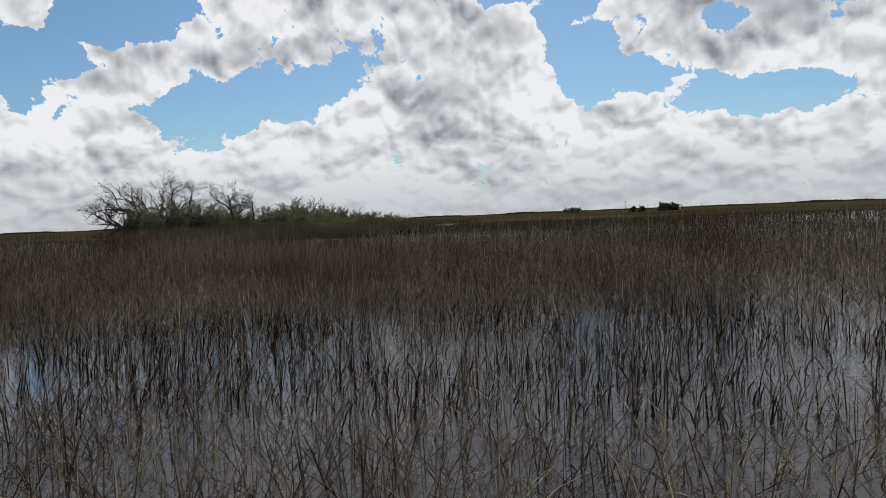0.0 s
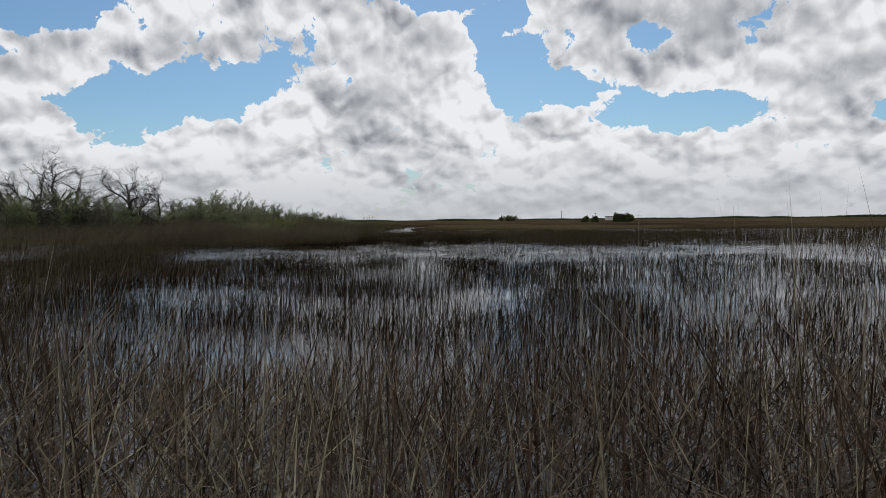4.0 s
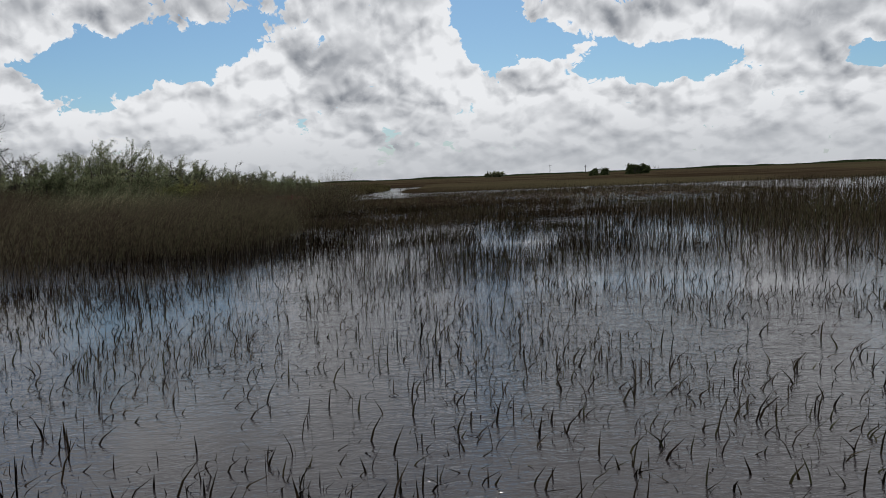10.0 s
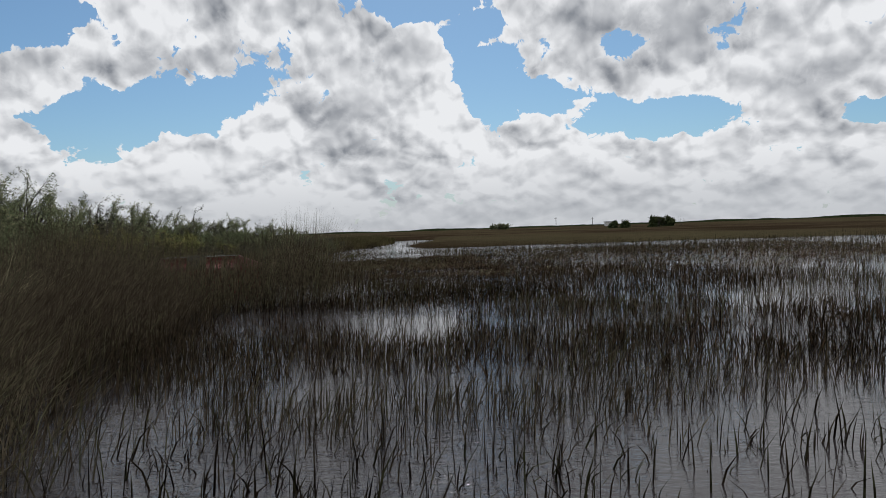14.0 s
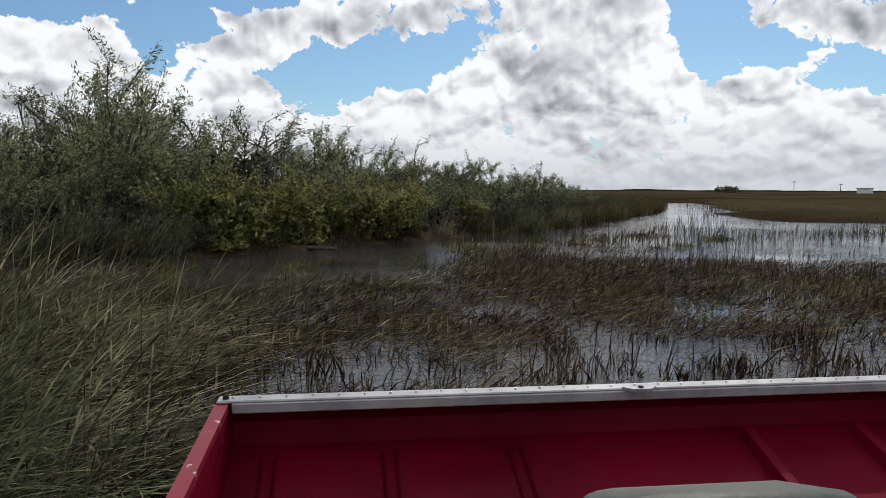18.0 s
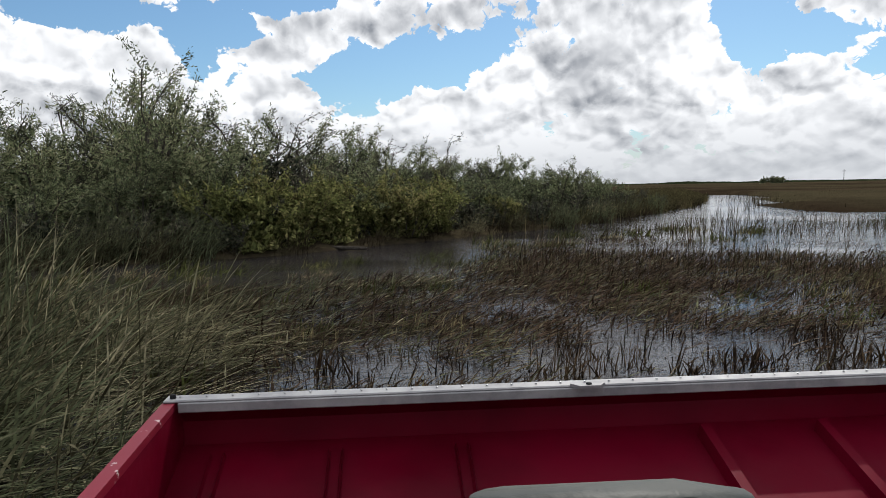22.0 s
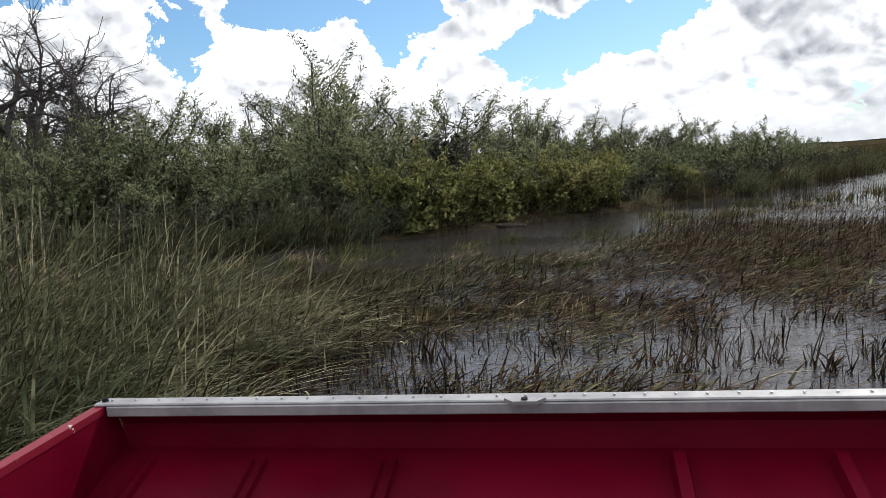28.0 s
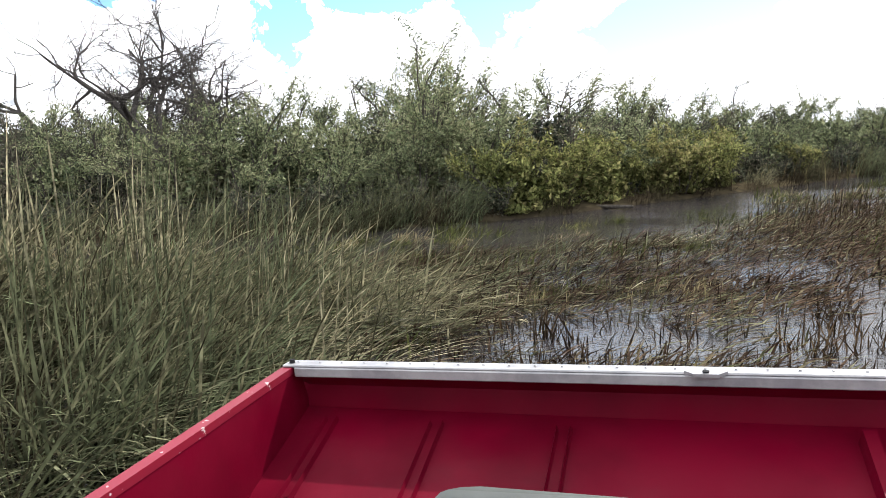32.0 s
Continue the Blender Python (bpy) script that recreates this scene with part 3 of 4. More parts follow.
            blades("tall_sawgrass", x[k], y[k], -0.05, np.minimum(np.clip(0.85 + 0.75 * smooth(-x[k], 19.8, 23.0) + 0.35 * (1 - smooth(y[k], 85, 87)) + 0.2 * jit[k] + 0.3 * (big[k] - 0.5), 0.4, 2.1), 1.1 * lid[k]), (0.009 + 0.012 * RNG.random(m)) * wide ** 0.9, WIND + 0.25 + RNG.normal(0, 0.4, m),
                   np.abs(RNG.normal(1.15, 0.35, m)), 1.9, M_SAW, "tall green and straw-coloured sawgrass bent by the wind", "grass", segs=4)


marsh()


def mats():
    """Trampled and floating grass lying on the water between the boat and the island."""
    for x0, x1, y0, y1, per, wide in ((-30, -21, 87, 104, 330, 1.0), (-21, -12, 87, 98, 520, 1.0), (-21, -12, 98, 104, 300, 1.0), (-12, -6, 86, 104, 300, 1.0), (-6, 14, 86, 110, 60, 1.8)):
        x, y = scatter(x0, x1, y0, y1, per)
        op, tall, brown, chan, dry = fields(x, y)
        c = fnoise(x, y, 1.1)
        k = (RNG.random(len(x)) < (1 - 0.93 * op) * (1 - 0.8 * tall) * (1 - chan) * dry * (0.25 + 0.75 * smooth(c, 0.33, 0.5))) & ~in_boat(x, y)
        x, y, c = x[k], y[k], c[k]
        n = len(x)
        swirl = WIND + 1.6 * (fnoise(x, y, 2.5) - 0.5) + RNG.normal(0, 0.55, n)
        left = 1 - smooth(x, -20.5, -17)
        green = RNG.random(n) < 0.04 + 0.6 * left * smooth(fnoise(x + 9, y, 3.0), 0.3, 0.55)
        length = RNG.uniform(0.16, 0.42, n) + left * RNG.random(n) * 0.42
        for sel, mat, text in ((green, M_SAW, "flattened olive-green grass lying on the water"), (~green, M_MAT, "flattened dead brown grass lying on the water")):
            m = int(sel.sum())
            blades("matted_grass", x[sel], y[sel], RNG.uniform(-0.02, 0.07, m), length[sel], RNG.uniform(0.010, 0.024, m) * wide, swirl[sel], np.abs(RNG.normal(1.7, 1.0, m)), 1.4, mat, text, "grass", flat=0.45)


mats()


def water_plants():
    """Clumps of broken stems in the ponds, leafy green tufts in the channel, tall grass clumps on the bank."""
    rng = np.random.default_rng(11)
    tuft = [clump("grass_tuft", 320 + i, 70, 0.34, (0.12, 0.36), (0.012, 0.024), 1.3, 1.4, M_GREEN, "green leafy grass tuft floating on the channel", "grass tuft", 0.4, 0.9) for i in range(6)]
    bank = [clump("bank_grass_clump", 340 + i, 190, 0.42, (0.5, 1.25), (0.009, 0.020), 0.75, 1.9, M_SAW, "tall yellow-green grass clump bending over the bank", "grass clump", 0.35, 0.6, 4) for i in range(5)]
    edge = [clump("sedge_clump", 360 + i, 80, 0.35, (0.25, 0.7), (0.008, 0.016), 0.6, 1.7, M_REED, "short brown sedge clump at the edge of the bank", "grass clump", 0.35, 0.8) for i in range(4)]

    def place(protos, spots, group):
        for i, (px, py, pz, s) in enumerate(spots):
            m = Matrix.Translation((px, py, pz)) @ Matrix.Rotation(rng.uniform(-0.4, 0.4), 4, "Z")
            ob = protos[i] if i < len(protos) else copy_thing(protos[i % len(protos)], m)
            ob.matrix_basis = m
            ob.scale = (s, s, s * rng.uniform(0.85, 1.2))
            ob["group"] = group
    saw = [clump("sawgrass_clump", 380 + i, 64, 0.45, (0.8, 1.75), (0.011, 0.024), 1.9, 1.2, M_SAW, "long straw and green sawgrass clump blown over by the wind", "grass clump", WIND - 0.15, 0.42, 5) for i in range(6)]
    spots = []
    while len(spots) < 190:
        px, py = rng.uniform(-25, -16.8), rng.uniform(84.2, 91.5)
        t = max(float(blob(px, py, *o, 0.25, 0.5, 4.0)) for o in TALL)
        if rng.random() < t and not in_boat(px + 0.3, py) and not in_boat(px + 0.75, py) and not in_boat(px + 1.3, py + 0.1):
            spots.append((px, py, 0.0, rng.uniform(0.75, 1.1) * (0.85 + 0.5 * float(smooth(-px, 19.8, 23.0)))))
    place(saw, spots, "sawgrass clumps beside the boat")
    stub = [clump("stem_clump", 400 + i, 16, 0.16, (0.12, 0.36), (0.010, 0.022), 0.5, 1.1, M_STUB, "clump of dark broken stems standing in the pond", "stem clump", 0.4, 2.0, 2) for i in range(5)]
    spots = []
    while len(spots) < 90:
        px, py = rng.uniform(-17.5, -9.5), rng.uniform(89.8, 93.6)
        if float(blob(px, py, *OPEN[8])) > 0.3 and float(fnoise(px * 1.0, py * 1.0, 0.9)) > 0.42:
            spots.append((px, py, 0.0, rng.uniform(0.6, 1.15)))
    place(stub, spots, "broken stems in the pond")
    cx, cy = rng.uniform(-20, 0, 4000), rng.uniform(72, 100, 4000)
    op, tall, brown, chan, dry = fields(cx, cy)
    k = ((op > 0.4) | ((cy < 90) & (fnoise(cx, cy, 2.2) > 0.47))) & (chan < 0.5) & (tall < 0.5) & (brown < 0.5) & ~in_boat(cx, cy)
    k &= blob(cx, cy, *OPEN[8]) < 0.2
    cx, cy = np.repeat(cx[k], 11), np.repeat(cy[k], 11)
    n = len(cx)
    blades("broken_stems", cx + rng.normal(0, 0.13, n), cy + rng.normal(0, 0.13, n), -0.05, rng.uniform(0.1, 0.34, n), rng.uniform(0.008, 0.02, n), rng.random(n) * 6.28, np.abs(rng.normal(0.4, 0.5, n)), 1.0,
           M_STUB, "broken dark stems sticking out of the ponds", "stems", rng)
    spots = []
    while len(spots) < 150:
        px, py = shore(rng.uniform(30, 66), -rng.uniform(1.6, 6.8))
        if float(fnoise(px, py, 1.7)) > 0.52 and not in_boat(px, py):
            spots.append((float(px), float(py), 0.0, rng.uniform(0.6, 1.25)))
    for _ in range(400):
        px, py = rng.uniform(-23, -10), rng.uniform(89.5, 97)
        if float(fnoise(px, py, 1.3)) > 0.60 and not in_boat(px, py) and float(blob(px, py, *OPEN[8])) < 0.3:
            spots.append((px, py, 0.0, rng.uniform(0.5, 0.95)))
    place(tuft, spots, "green tufts in the channel")
    spots = []
    for s in np.concatenate((np.arange(45.2, 52.6, 0.62), np.arange(30, 44, 2.3), np.arange(61, 80, 1.9))):
        px, py = shore(s + rng.uniform(-0.2, 0.2), rng.normal(0.15, 0.3))
        spots.append((float(px), float(py), 0.0, rng.uniform(0.75, 1.2)))
    place(bank, spots, "tall grass along the bank")
    spots = []
    for s in np.arange(24, 92, 0.85):
        px, py = shore(s + rng.uniform(-0.4, 0.4), rng.normal(0.1, 0.3))
        spots.append((float(px), float(py), 0.0, rng.uniform(0.7, 1.2)))
    place(edge, spots, "sedge along the bank")
    # olive reeds on the low far end of the island
    n = 16000
    s, d = rng.uniform(62, 128, n), rng.uniform(-0.4, 7.0, n)
    px, py = shore(s, d)
    keep = rng.random(n) < 0.35 + 0.65 * smooth(s, 66, 78)
    px, py, s, d = px[keep], py[keep], s[keep], d[keep]
    n = len(px)
    blades("bank_reeds", px, py, 0.0, (0.75 + 0.5 * fnoise(px, py, 3.0) + rng.normal(0, 0.12, n)) * (0.6 + 0.4 * smooth(d, 0, 1.5)), rng.uniform(0.015, 0.04, n), WIND + rng.normal(0, 0.9, n), np.abs(rng.normal(0.4, 0.3, n)), 1.7,
           M_BANKREED, "olive-brown reeds on the low end of the tree island", "reeds", rng)


water_plants()


# ---- the distance ----
def far_marsh():
    """The closed canopy of reeds far from the trail, out to the horizon."""
    bm = bmesh.new()
    rows = []
    for r in (75, 82, 95, 115, 145, 190, 260, 380, 600, 1000, 1800, 3400):
        row = []
        for a in np.linspace(-62, 84, 220):
            px, py = -r * math.sin(radians(a)), 45 + r * math.cos(radians(a))
            z = -0.1 if r == 75 else 0.30 + 0.22 * float(fnoise(px, py, 9.0)) + min(r, 400) * 0.0004 * float(fnoise(px, py, 60.0))
            if float(inland_of(np.array([px]), np.array([py]))[0][0]) > -6 and r < 130 and -66 < px < 0:
                z = -0.3
            row.append(bm.verts.new((px, py, z)))
        rows.append(row)
    for a, b in zip(rows, rows[1:]):
        for i in range(len(a) - 1):
            bm.faces.new((a[i], a[i + 1], b[i + 1], b[i]))
    bmesh.ops.recalc_face_normals(bm, faces=bm.faces)
    tagged(part("far_reeds", bm, M_FARREED, None, smooth=True), "brown reed marsh stretching to the horizon", "reeds", kind="stuff")


far_marsh()


def far_treeline():
    rng = np.random.default_rng(3)
    bm = bmesh.new()
    for lo, hi, r, top in ((-60, 84, 2100, 7.0), (-60, 5, 1500, 4.0)):
        prev = None
        for a in np.arange(lo, hi, 0.12):
            px, py = -r * math.sin(radians(a)), r * math.cos(radians(a))
            z = top * (0.25 + 1.3 * max(0, float(fnoise(a * 3, r, 9.0)) - 0.35)) + rng.uniform(0, 0.12 * top)
            c = (bm.verts.new((px, py, -0.3)), bm.verts.new((px, py, z + 0.4)), bm.verts.new((px * 1.01, py * 1.01, z * 0.8)))
            if prev:
                bm.faces.new((prev[0], c[0], c[1], prev[1]))
                bm.faces.new((prev[1], c[1], c[2], prev[2]))
            prev = c
    tagged(part("far_treeline", bm, M_FARLEAF, None), "thin dark tree line along the horizon", "trees", kind="stuff")


far_treeline()


# ---- trees ----
def tube(co, quads, a, b, ra, rb, sides=5):
    d = (b - a).normalized()
    u = d.orthogonal().normalized()
    v = d.cross(u)
    base = len(co)
    for p, r in ((a, ra), (b, rb)):
        for i in range(sides):
            w = 2 * math.pi * i / sides
            co.append(p + u * (math.cos(w) * r) + v * (math.sin(w) * r))
    for i in range(sides):
        j = (i + 1) % sides
        quads.append((base + i, base + j, base + sides + j, base + sides + i))


def branch(rng, co, quads, tips, p, d, length, r, depth, spread, wind, kids=(2, 1.0), thin=0.0, crook=0.16):
    """Grow one limb and, from it, thinner ones. Ends are noted in tips."""
    steps = 3
    q = p.copy()
    for i in range(steps):
        d = (d + Vector((rng.gauss(0, crook) + wind * 0.10, rng.gauss(0, crook), rng.gauss(0.03, crook * 0.65)))).normalized()
        e = q + d * (length / steps)
        r2 = r * (1 - 0.12 * (i + 1))
        tube(co, quads, q, e, max(thin, r * (1 - 0.12 * i)), max(thin, r2), 6 if r > 0.04 else (4 if r > 0.015 else 3))
        q = e
        if depth <= 1:
            tips.append((q.copy(), d.copy(), depth))
        if depth > 0 and i > 0:
            for _ in range(rng.randint(1, kids[0])):
                nd = (d + Vector((rng.gauss(0, spread), rng.gauss(0, spread), rng.gauss(0.05, spread * 0.8)))).normalized()
                branch(rng, co, quads, tips, q, nd, length * rng.uniform(0.5, 0.78) * kids[1], r2 * 0.62, depth - 1, spread, wind, kids, thin, crook)
    if depth == 0:
        tips.append((q.copy(), d.copy(), 0))


def leaves_mesh(name, tips, per, size, reach, seed, slim=0.24, wind=0.35):
    """Pointed leaves set along the last stretch of each twig and streaming with the wind."""
    rng = np.random.default_rng(seed)
    t = np.repeat(np.array([p[0] for p in tips], float), per, 0)
    td = np.repeat(np.array([p[1] for p in tips], float), per, 0)
    n = len(t)
    c = t - td * (rng.random(n) ** 1.3 * reach * 2.4)[:, None] + rng.normal(0, reach * 0.32, (n, 3))
    c[:, 2] = np.maximum(c[:, 2], 0.04)
    d = rng.normal(0, 0.62, (n, 3)) + td * 0.7 + np.array([wind * 1.6, 0, -0.12])
    d /= np.linalg.norm(d, axis=1)[:, None]
    side = np.cross(d, rng.normal(0, 1, (n, 3)))
    side /= np.linalg.norm(side, axis=1)[:, None] + 1e-9
    big = np.repeat(np.array([p[2] < 0 for p in tips]), per)
    L = (size * rng.uniform(0.6, 1.35, n) * np.where(big, 1.5, 1.0))[:, None]
    w = L * np.where(big, 0.5, slim)[:, None] / 2
    c = c + d * L / 2
    co = np.stack([c - d * L / 2, c + side * w, c + d * L / 2, c - side * w], 1)
    base = (np.arange(n) * 4)[:, None]
    return raw_mesh(name, co, base + np.array([[0, 1, 2, 3]]))


def make_tree(kind, seed, height, stems, leaf_mat, label, per=10, size=0.15, reach=0.22, depth=2, spread=0.55, bare=0.0, kids=2, trunk_len=(0.42, 0.62), flare=0.28, thin=0.0, bark=None, lean=0.12, slim=0.24, category="tree", r0=0.05, skirt=0):
    rng = random.Random(seed)
    co, quads, tips = [], [], []
    for i in range(stems):
        a = rng.uniform(0, 6.28)
        o = Vector((math.cos(a), math.sin(a), 0)) * rng.uniform(0.0, 0.12 * height)
        d = Vector((math.cos(a) * flare + lean, math.sin(a) * flare, 1)).normalized()
        branch(rng, co, quads, tips, o - Vector((0, 0, 0.15)), d, height * rng.uniform(*trunk_len), height * r0 * rng.uniform(0.2, 0.34), depth, spread, 0.5, (kids, 1.0 if bark else 0.8), thin, 0.30 if bark else 0.16)
    top = max(p[0].z for p in tips)
    k = height / top
    ob = new(kind)
    trunk = link("trunk", raw_mesh("trunk", [c * k for c in co], quads), bark or M_BARK, ob)
    trunk.data.shade_smooth()
    tips = [(p * k, d, n) for p, d, n in tips if rng.random() >= bare]
    for _ in range(skirt):
        a, q = rng.uniform(0, 6.28), rng.uniform(0.03, 0.58)
        rr = height * 0.27 * math.sqrt(rng.random()) * (1.1 - 0.5 * q)
        tips.append((Vector((math.cos(a) * rr + lean * q * height, math.sin(a) * rr, q * height)), Vector((rng.gauss(0.2, 0.5), rng.gauss(0, 0.5), rng.gauss(0.5, 0.4))).normalized(), -1))
    if per and tips:
        link("crown", leaves_mesh("crown", tips, per, size, reach, seed, slim), leaf_mat, ob)
    return tagged(ob, label, category)


def plant(protos, places, group):
    """First use of each prototype moves it, the rest are copies."""
    used = set()
    for i, (px, py, pz, s, rz) in enumerate(places):
        pr = protos[i % len(protos)]
        m = Matrix.Translation((px, py, pz)) @ Matrix.Rotation(rz, 4, "Z")
        if pr.name in used:
            ob = copy_thing(pr, m)
        else:
            used.add(pr.name)
            ob = pr
            ob.matrix_basis = m
        ob.scale = (s, s, s * random.uniform(0.92, 1.1))
        ob["group"] = group


# height of the thicket along the shore
CANOPY_S, CANOPY_H = (24, 34, 40, 46, 52, 56, 60, 64, 68, 72, 76, 80, 86), (4.7, 4.2, 3.7, 3.5, 3.65, 3.5, 3.35, 3.1, 2.9, 2.55, 2.2, 1.85, 1.3)


def thicket():
    rng = random.Random(5)
    willow = [make_tree("willow_tree", 10 + i, 3.5, 4, M_WILLOW, "multi-stemmed green willow with wind-tossed narrow leaves on the island bank", per=22, size=0.125, reach=0.20, skirt=120, spread=0.6, trunk_len=(0.36, 0.55)) for i in range(5)]
    crowned = [make_tree("willow_tree", 20 + i, 3.5, 3, M_WILLOW, "round-headed green willow with open stems behind the bank", per=26, size=0.12, reach=0.24, skirt=25, spread=0.72, trunk_len=(0.5, 0.68), flare=0.22) for i in range(4)]
    dark = [make_tree("thicket_tree", 30 + i, 3.2, 5, M_WILLOW_DARK, "dark green twiggy thicket tree with partly bare branches", per=10, size=0.105, reach=0.18, bare=0.3, skirt=240, spread=0.45, trunk_len=(0.36, 0.55)) for i in range(4)]
    bush = [make_tree("leafy_bush", 50 + i, 1.4, 5, M_BUSH, "yellow-green leafy bush at the edge of the water", per=13, size=0.085, reach=0.12, slim=0.34, category="bush", spread=0.75, skirt=90) for i in range(3)]
    low = [make_tree("low_bush", 60 + i, 1.3, 5, M_WILLOW_DARK, "low dark green bush at the foot of the thicket", per=9, size=0.10, reach=0.12, slim=0.3, category="bush", spread=0.75, skirt=70, depth=1, kids=3) for i in range(3)]
    pw, pc, pd, pb, pl = [], [], [], [], []
    for s in np.arange(24, 86, 2.0):
        far = float(smooth(s, 60, 90))
        canopy = float(np.interp(s, CANOPY_S, CANOPY_H))
        left = 1 - float(smooth(s, 30, 52))
        for row, d in enumerate((2.4, 4.6, 7.2, 10.0)):
            px, py = shore(s + rng.uniform(-0.9, 0.9), d + rng.uniform(-0.8, 0.8))
            lump = float(fnoise(s * 1.0, 7.0 + 5 * row, 5.0)) - 0.5
            sc = canopy / 3.5 * ((0.72, 0.92, 1.02, 1.02)[row] + 0.55 * lump + rng.uniform(-0.12, 0.12))
            place = (float(px), float(py), 0.12, sc, rng.uniform(-0.7, 0.7))
            if rng.random() < 0.25 + 0.5 * left:
                pd.append(place[:3] + (sc * 1.12,) + place[4:])
            else:
                (pc if row >= 2 else pw).append(place)
        px, py = shore(s + 1.0, 0.7 + rng.uniform(-0.2, 0.4))
        pl.append((float(px), float(py), 0.02, rng.uniform(0.6, 1.0) * (1 - 0.4 * far), rng.uniform(0, 6.2)))
        px, py = shore(s, 1.0 + rng.uniform(-0.3, 0.5))
        (pb if (50 < s < 68 and rng.random() < 0.75) or rng.random() < 0.12 else pl).append((float(px), float(py), 0.05, rng.uniform(0.65, 1.1) * (1 - 0.4 * far), rng.uniform(0, 6.2)))
    for s in np.arange(53.6, 60.5, 0.8):
        px, py = shore(s, rng.uniform(0.5, 1.7))
        pb.append((float(px), float(py), 0.08, rng.uniform(1.05, 1.45), rng.uniform(0, 6.2)))
    plant(willow, pw, "willows of the island")
    plant(crowned, pc, "willows of the island")
    plant(dark, pd, "thicket trees of the island")
    plant(bush, pb, "yellow-green bushes on the bank")
    plant(low, pl, "low bushes on the bank")
    # slender tree that stands above the rest
    t = make_tree("tall_willow", 77, 4.9, 2, M_WILLOW, "slender tall willow with sparse wind-tossed twigs above the thicket", per=15, size=0.12, reach=0.2, bare=0.15, spread=0.26, flare=0.10, trunk_len=(0.6, 0.75), skirt=40)
    t.matrix_basis = pose(-28.2, 101.2, 0.15)
    t = copy_thing(t, pose(-29.6, 102.4, 0.15, 0, 0, 70))
    t.scale = (0.85, 0.85, 0.93)
    # large bare trees
    for i, (px, py, h, rz) in enumerate([(-50, 104, 10.4, 0.3), (-39.3, 100.0, 8.0, 2.0), (-55, 107, 9.0, 4.0)]):
        t = make_tree("bare_tree", 90 + i, h, 4, M_TWIG, "large spreading leafless grey tree rising from the thicket", per=2, size=0.34, reach=0.3, slim=0.04, depth=4, spread=0.85, bark=M_DEADBARK, thin=0.010, r0=0.10, kids=3, trunk_len=(0.34, 0.44), flare=0.75)
        t.matrix_basis = pose(px, py, 0.2, 0, 0, math.degrees(rz))


thicket()


# ---- airboat ----
def box(bm, x0, x1, y0, y1, z0, z1):
    v = [bm.verts.new((x, y, z)) for x in (x0, x1) for y in (y0, y1) for z in (z0, z1)]
    for f in ((0, 1, 3, 2), (4, 6, 7, 5), (0, 4, 5, 1), (2, 3, 7, 6), (0, 2, 6, 4), (1, 5, 7, 3)):
        bm.faces.new([v[i] for i in f])
    return v


def strip(bm, prof, x0, x1):
    """A plate that follows a profile of (y, z) points between two widths."""
    a = [bm.verts.new((x0, y, z)) for y, z in prof]
    b = [bm.verts.new((x1, y, z)) for y, z in prof]
    for i in range(len(prof) - 1):
        bm.faces.new((a[i], a[i + 1], b[i + 1], b[i]))


def bevel(bm, w, seg=2):
    bmesh.ops.bevel(bm, geom=bm.edges[:], offset=w, segments=seg, affect="EDGES", clamp_overlap=True)


def paint_mat(name, c, rough=0.35):
    mat, nt, b = material(name, rough, 0, 0.07)
    p = objcoord(nt)
    n, f = noise_(nt, p, 2.2, 5.0), noise_(nt, p, 45.0, 4.0)
    dark = tuple(v * 0.6 for v in c)
    nt.links.new(mix_(nt, ramp_(nt, n, 0.3, 0.75), c, dark), b.inputs["Base Color"])
    nt.links.new(ramp_(nt, noise_(nt, p, 6.0, 5.0), 0.3, 0.7, rough * 0.7, rough * 1.5), b.inputs["Roughness"])
    bump_(nt, b, f, 0.12, 0.003)
    return mat


M_RED = paint_mat("red_paint", (0.115, 0.0012, 0.012), 0.40)


def alu_mat():
    mat, nt, b = material("worn_aluminium", 0.45, 0.25, 0.5)
    p = objcoord(nt)
    n = noise_(nt, p, 9.0, 6.0, 0.65)
    nt.links.new(mix_(nt, ramp_(nt, n, 0.3, 0.7), (0.17, 0.17, 0.185), (0.30, 0.30, 0.31)), b.inputs["Base Color"])
    bump_(nt, b, noise_(nt, p, 60.0, 3.0), 0.15, 0.002)
    return mat


M_ALU = alu_mat()
M_BOLT = material("bolt_steel", 0.4, 0.8)[0]
M_BOLT.node_tree.nodes["Principled BSDF"].inputs["Base Color"].default_value = (0.32, 0.32, 0.33, 1)


def vinyl_mat():
    mat, nt, b = material("grey_vinyl", 0.6, 0, 0.4)
    p = objcoord(nt)
    n = noise_(nt, p, 7.0, 6.0, 0.6)
    nt.links.new(mix_(nt, n, (0.022, 0.026, 0.025), (0.055, 0.062, 0.058)), b.inputs["Base Color"])
    bump_(nt, b, noise_(nt, p, 10.0, 4.0), 0.5, 0.02)
    return mat


M_VINYL = vinyl_mat()
M_BLACK = paint_mat("matte_black", (0.02, 0.02, 0.022), 0.6)



def chipped_mat():
    """Red paint worn through to bare metal in small chips."""
    mat, nt, b = material("chipped_red_paint", 0.45, 0, 0.25)
    p = objcoord(nt)
    chip = ramp_(nt, noise_(nt, p, 38.0, 3.0, 0.6), 0.66, 0.69)
    nt.links.new(mix_(nt, chip, mix_(nt, noise_(nt, p, 3.0, 4.0), (0.20, 0.008, 0.024), (0.12, 0.004, 0.015)), (0.42, 0.36, 0.36)), b.inputs["Base Color"])
    return mat


M_CHIPPED = chipped_mat()
RIM_Z = 0.835
HALF = 1.145


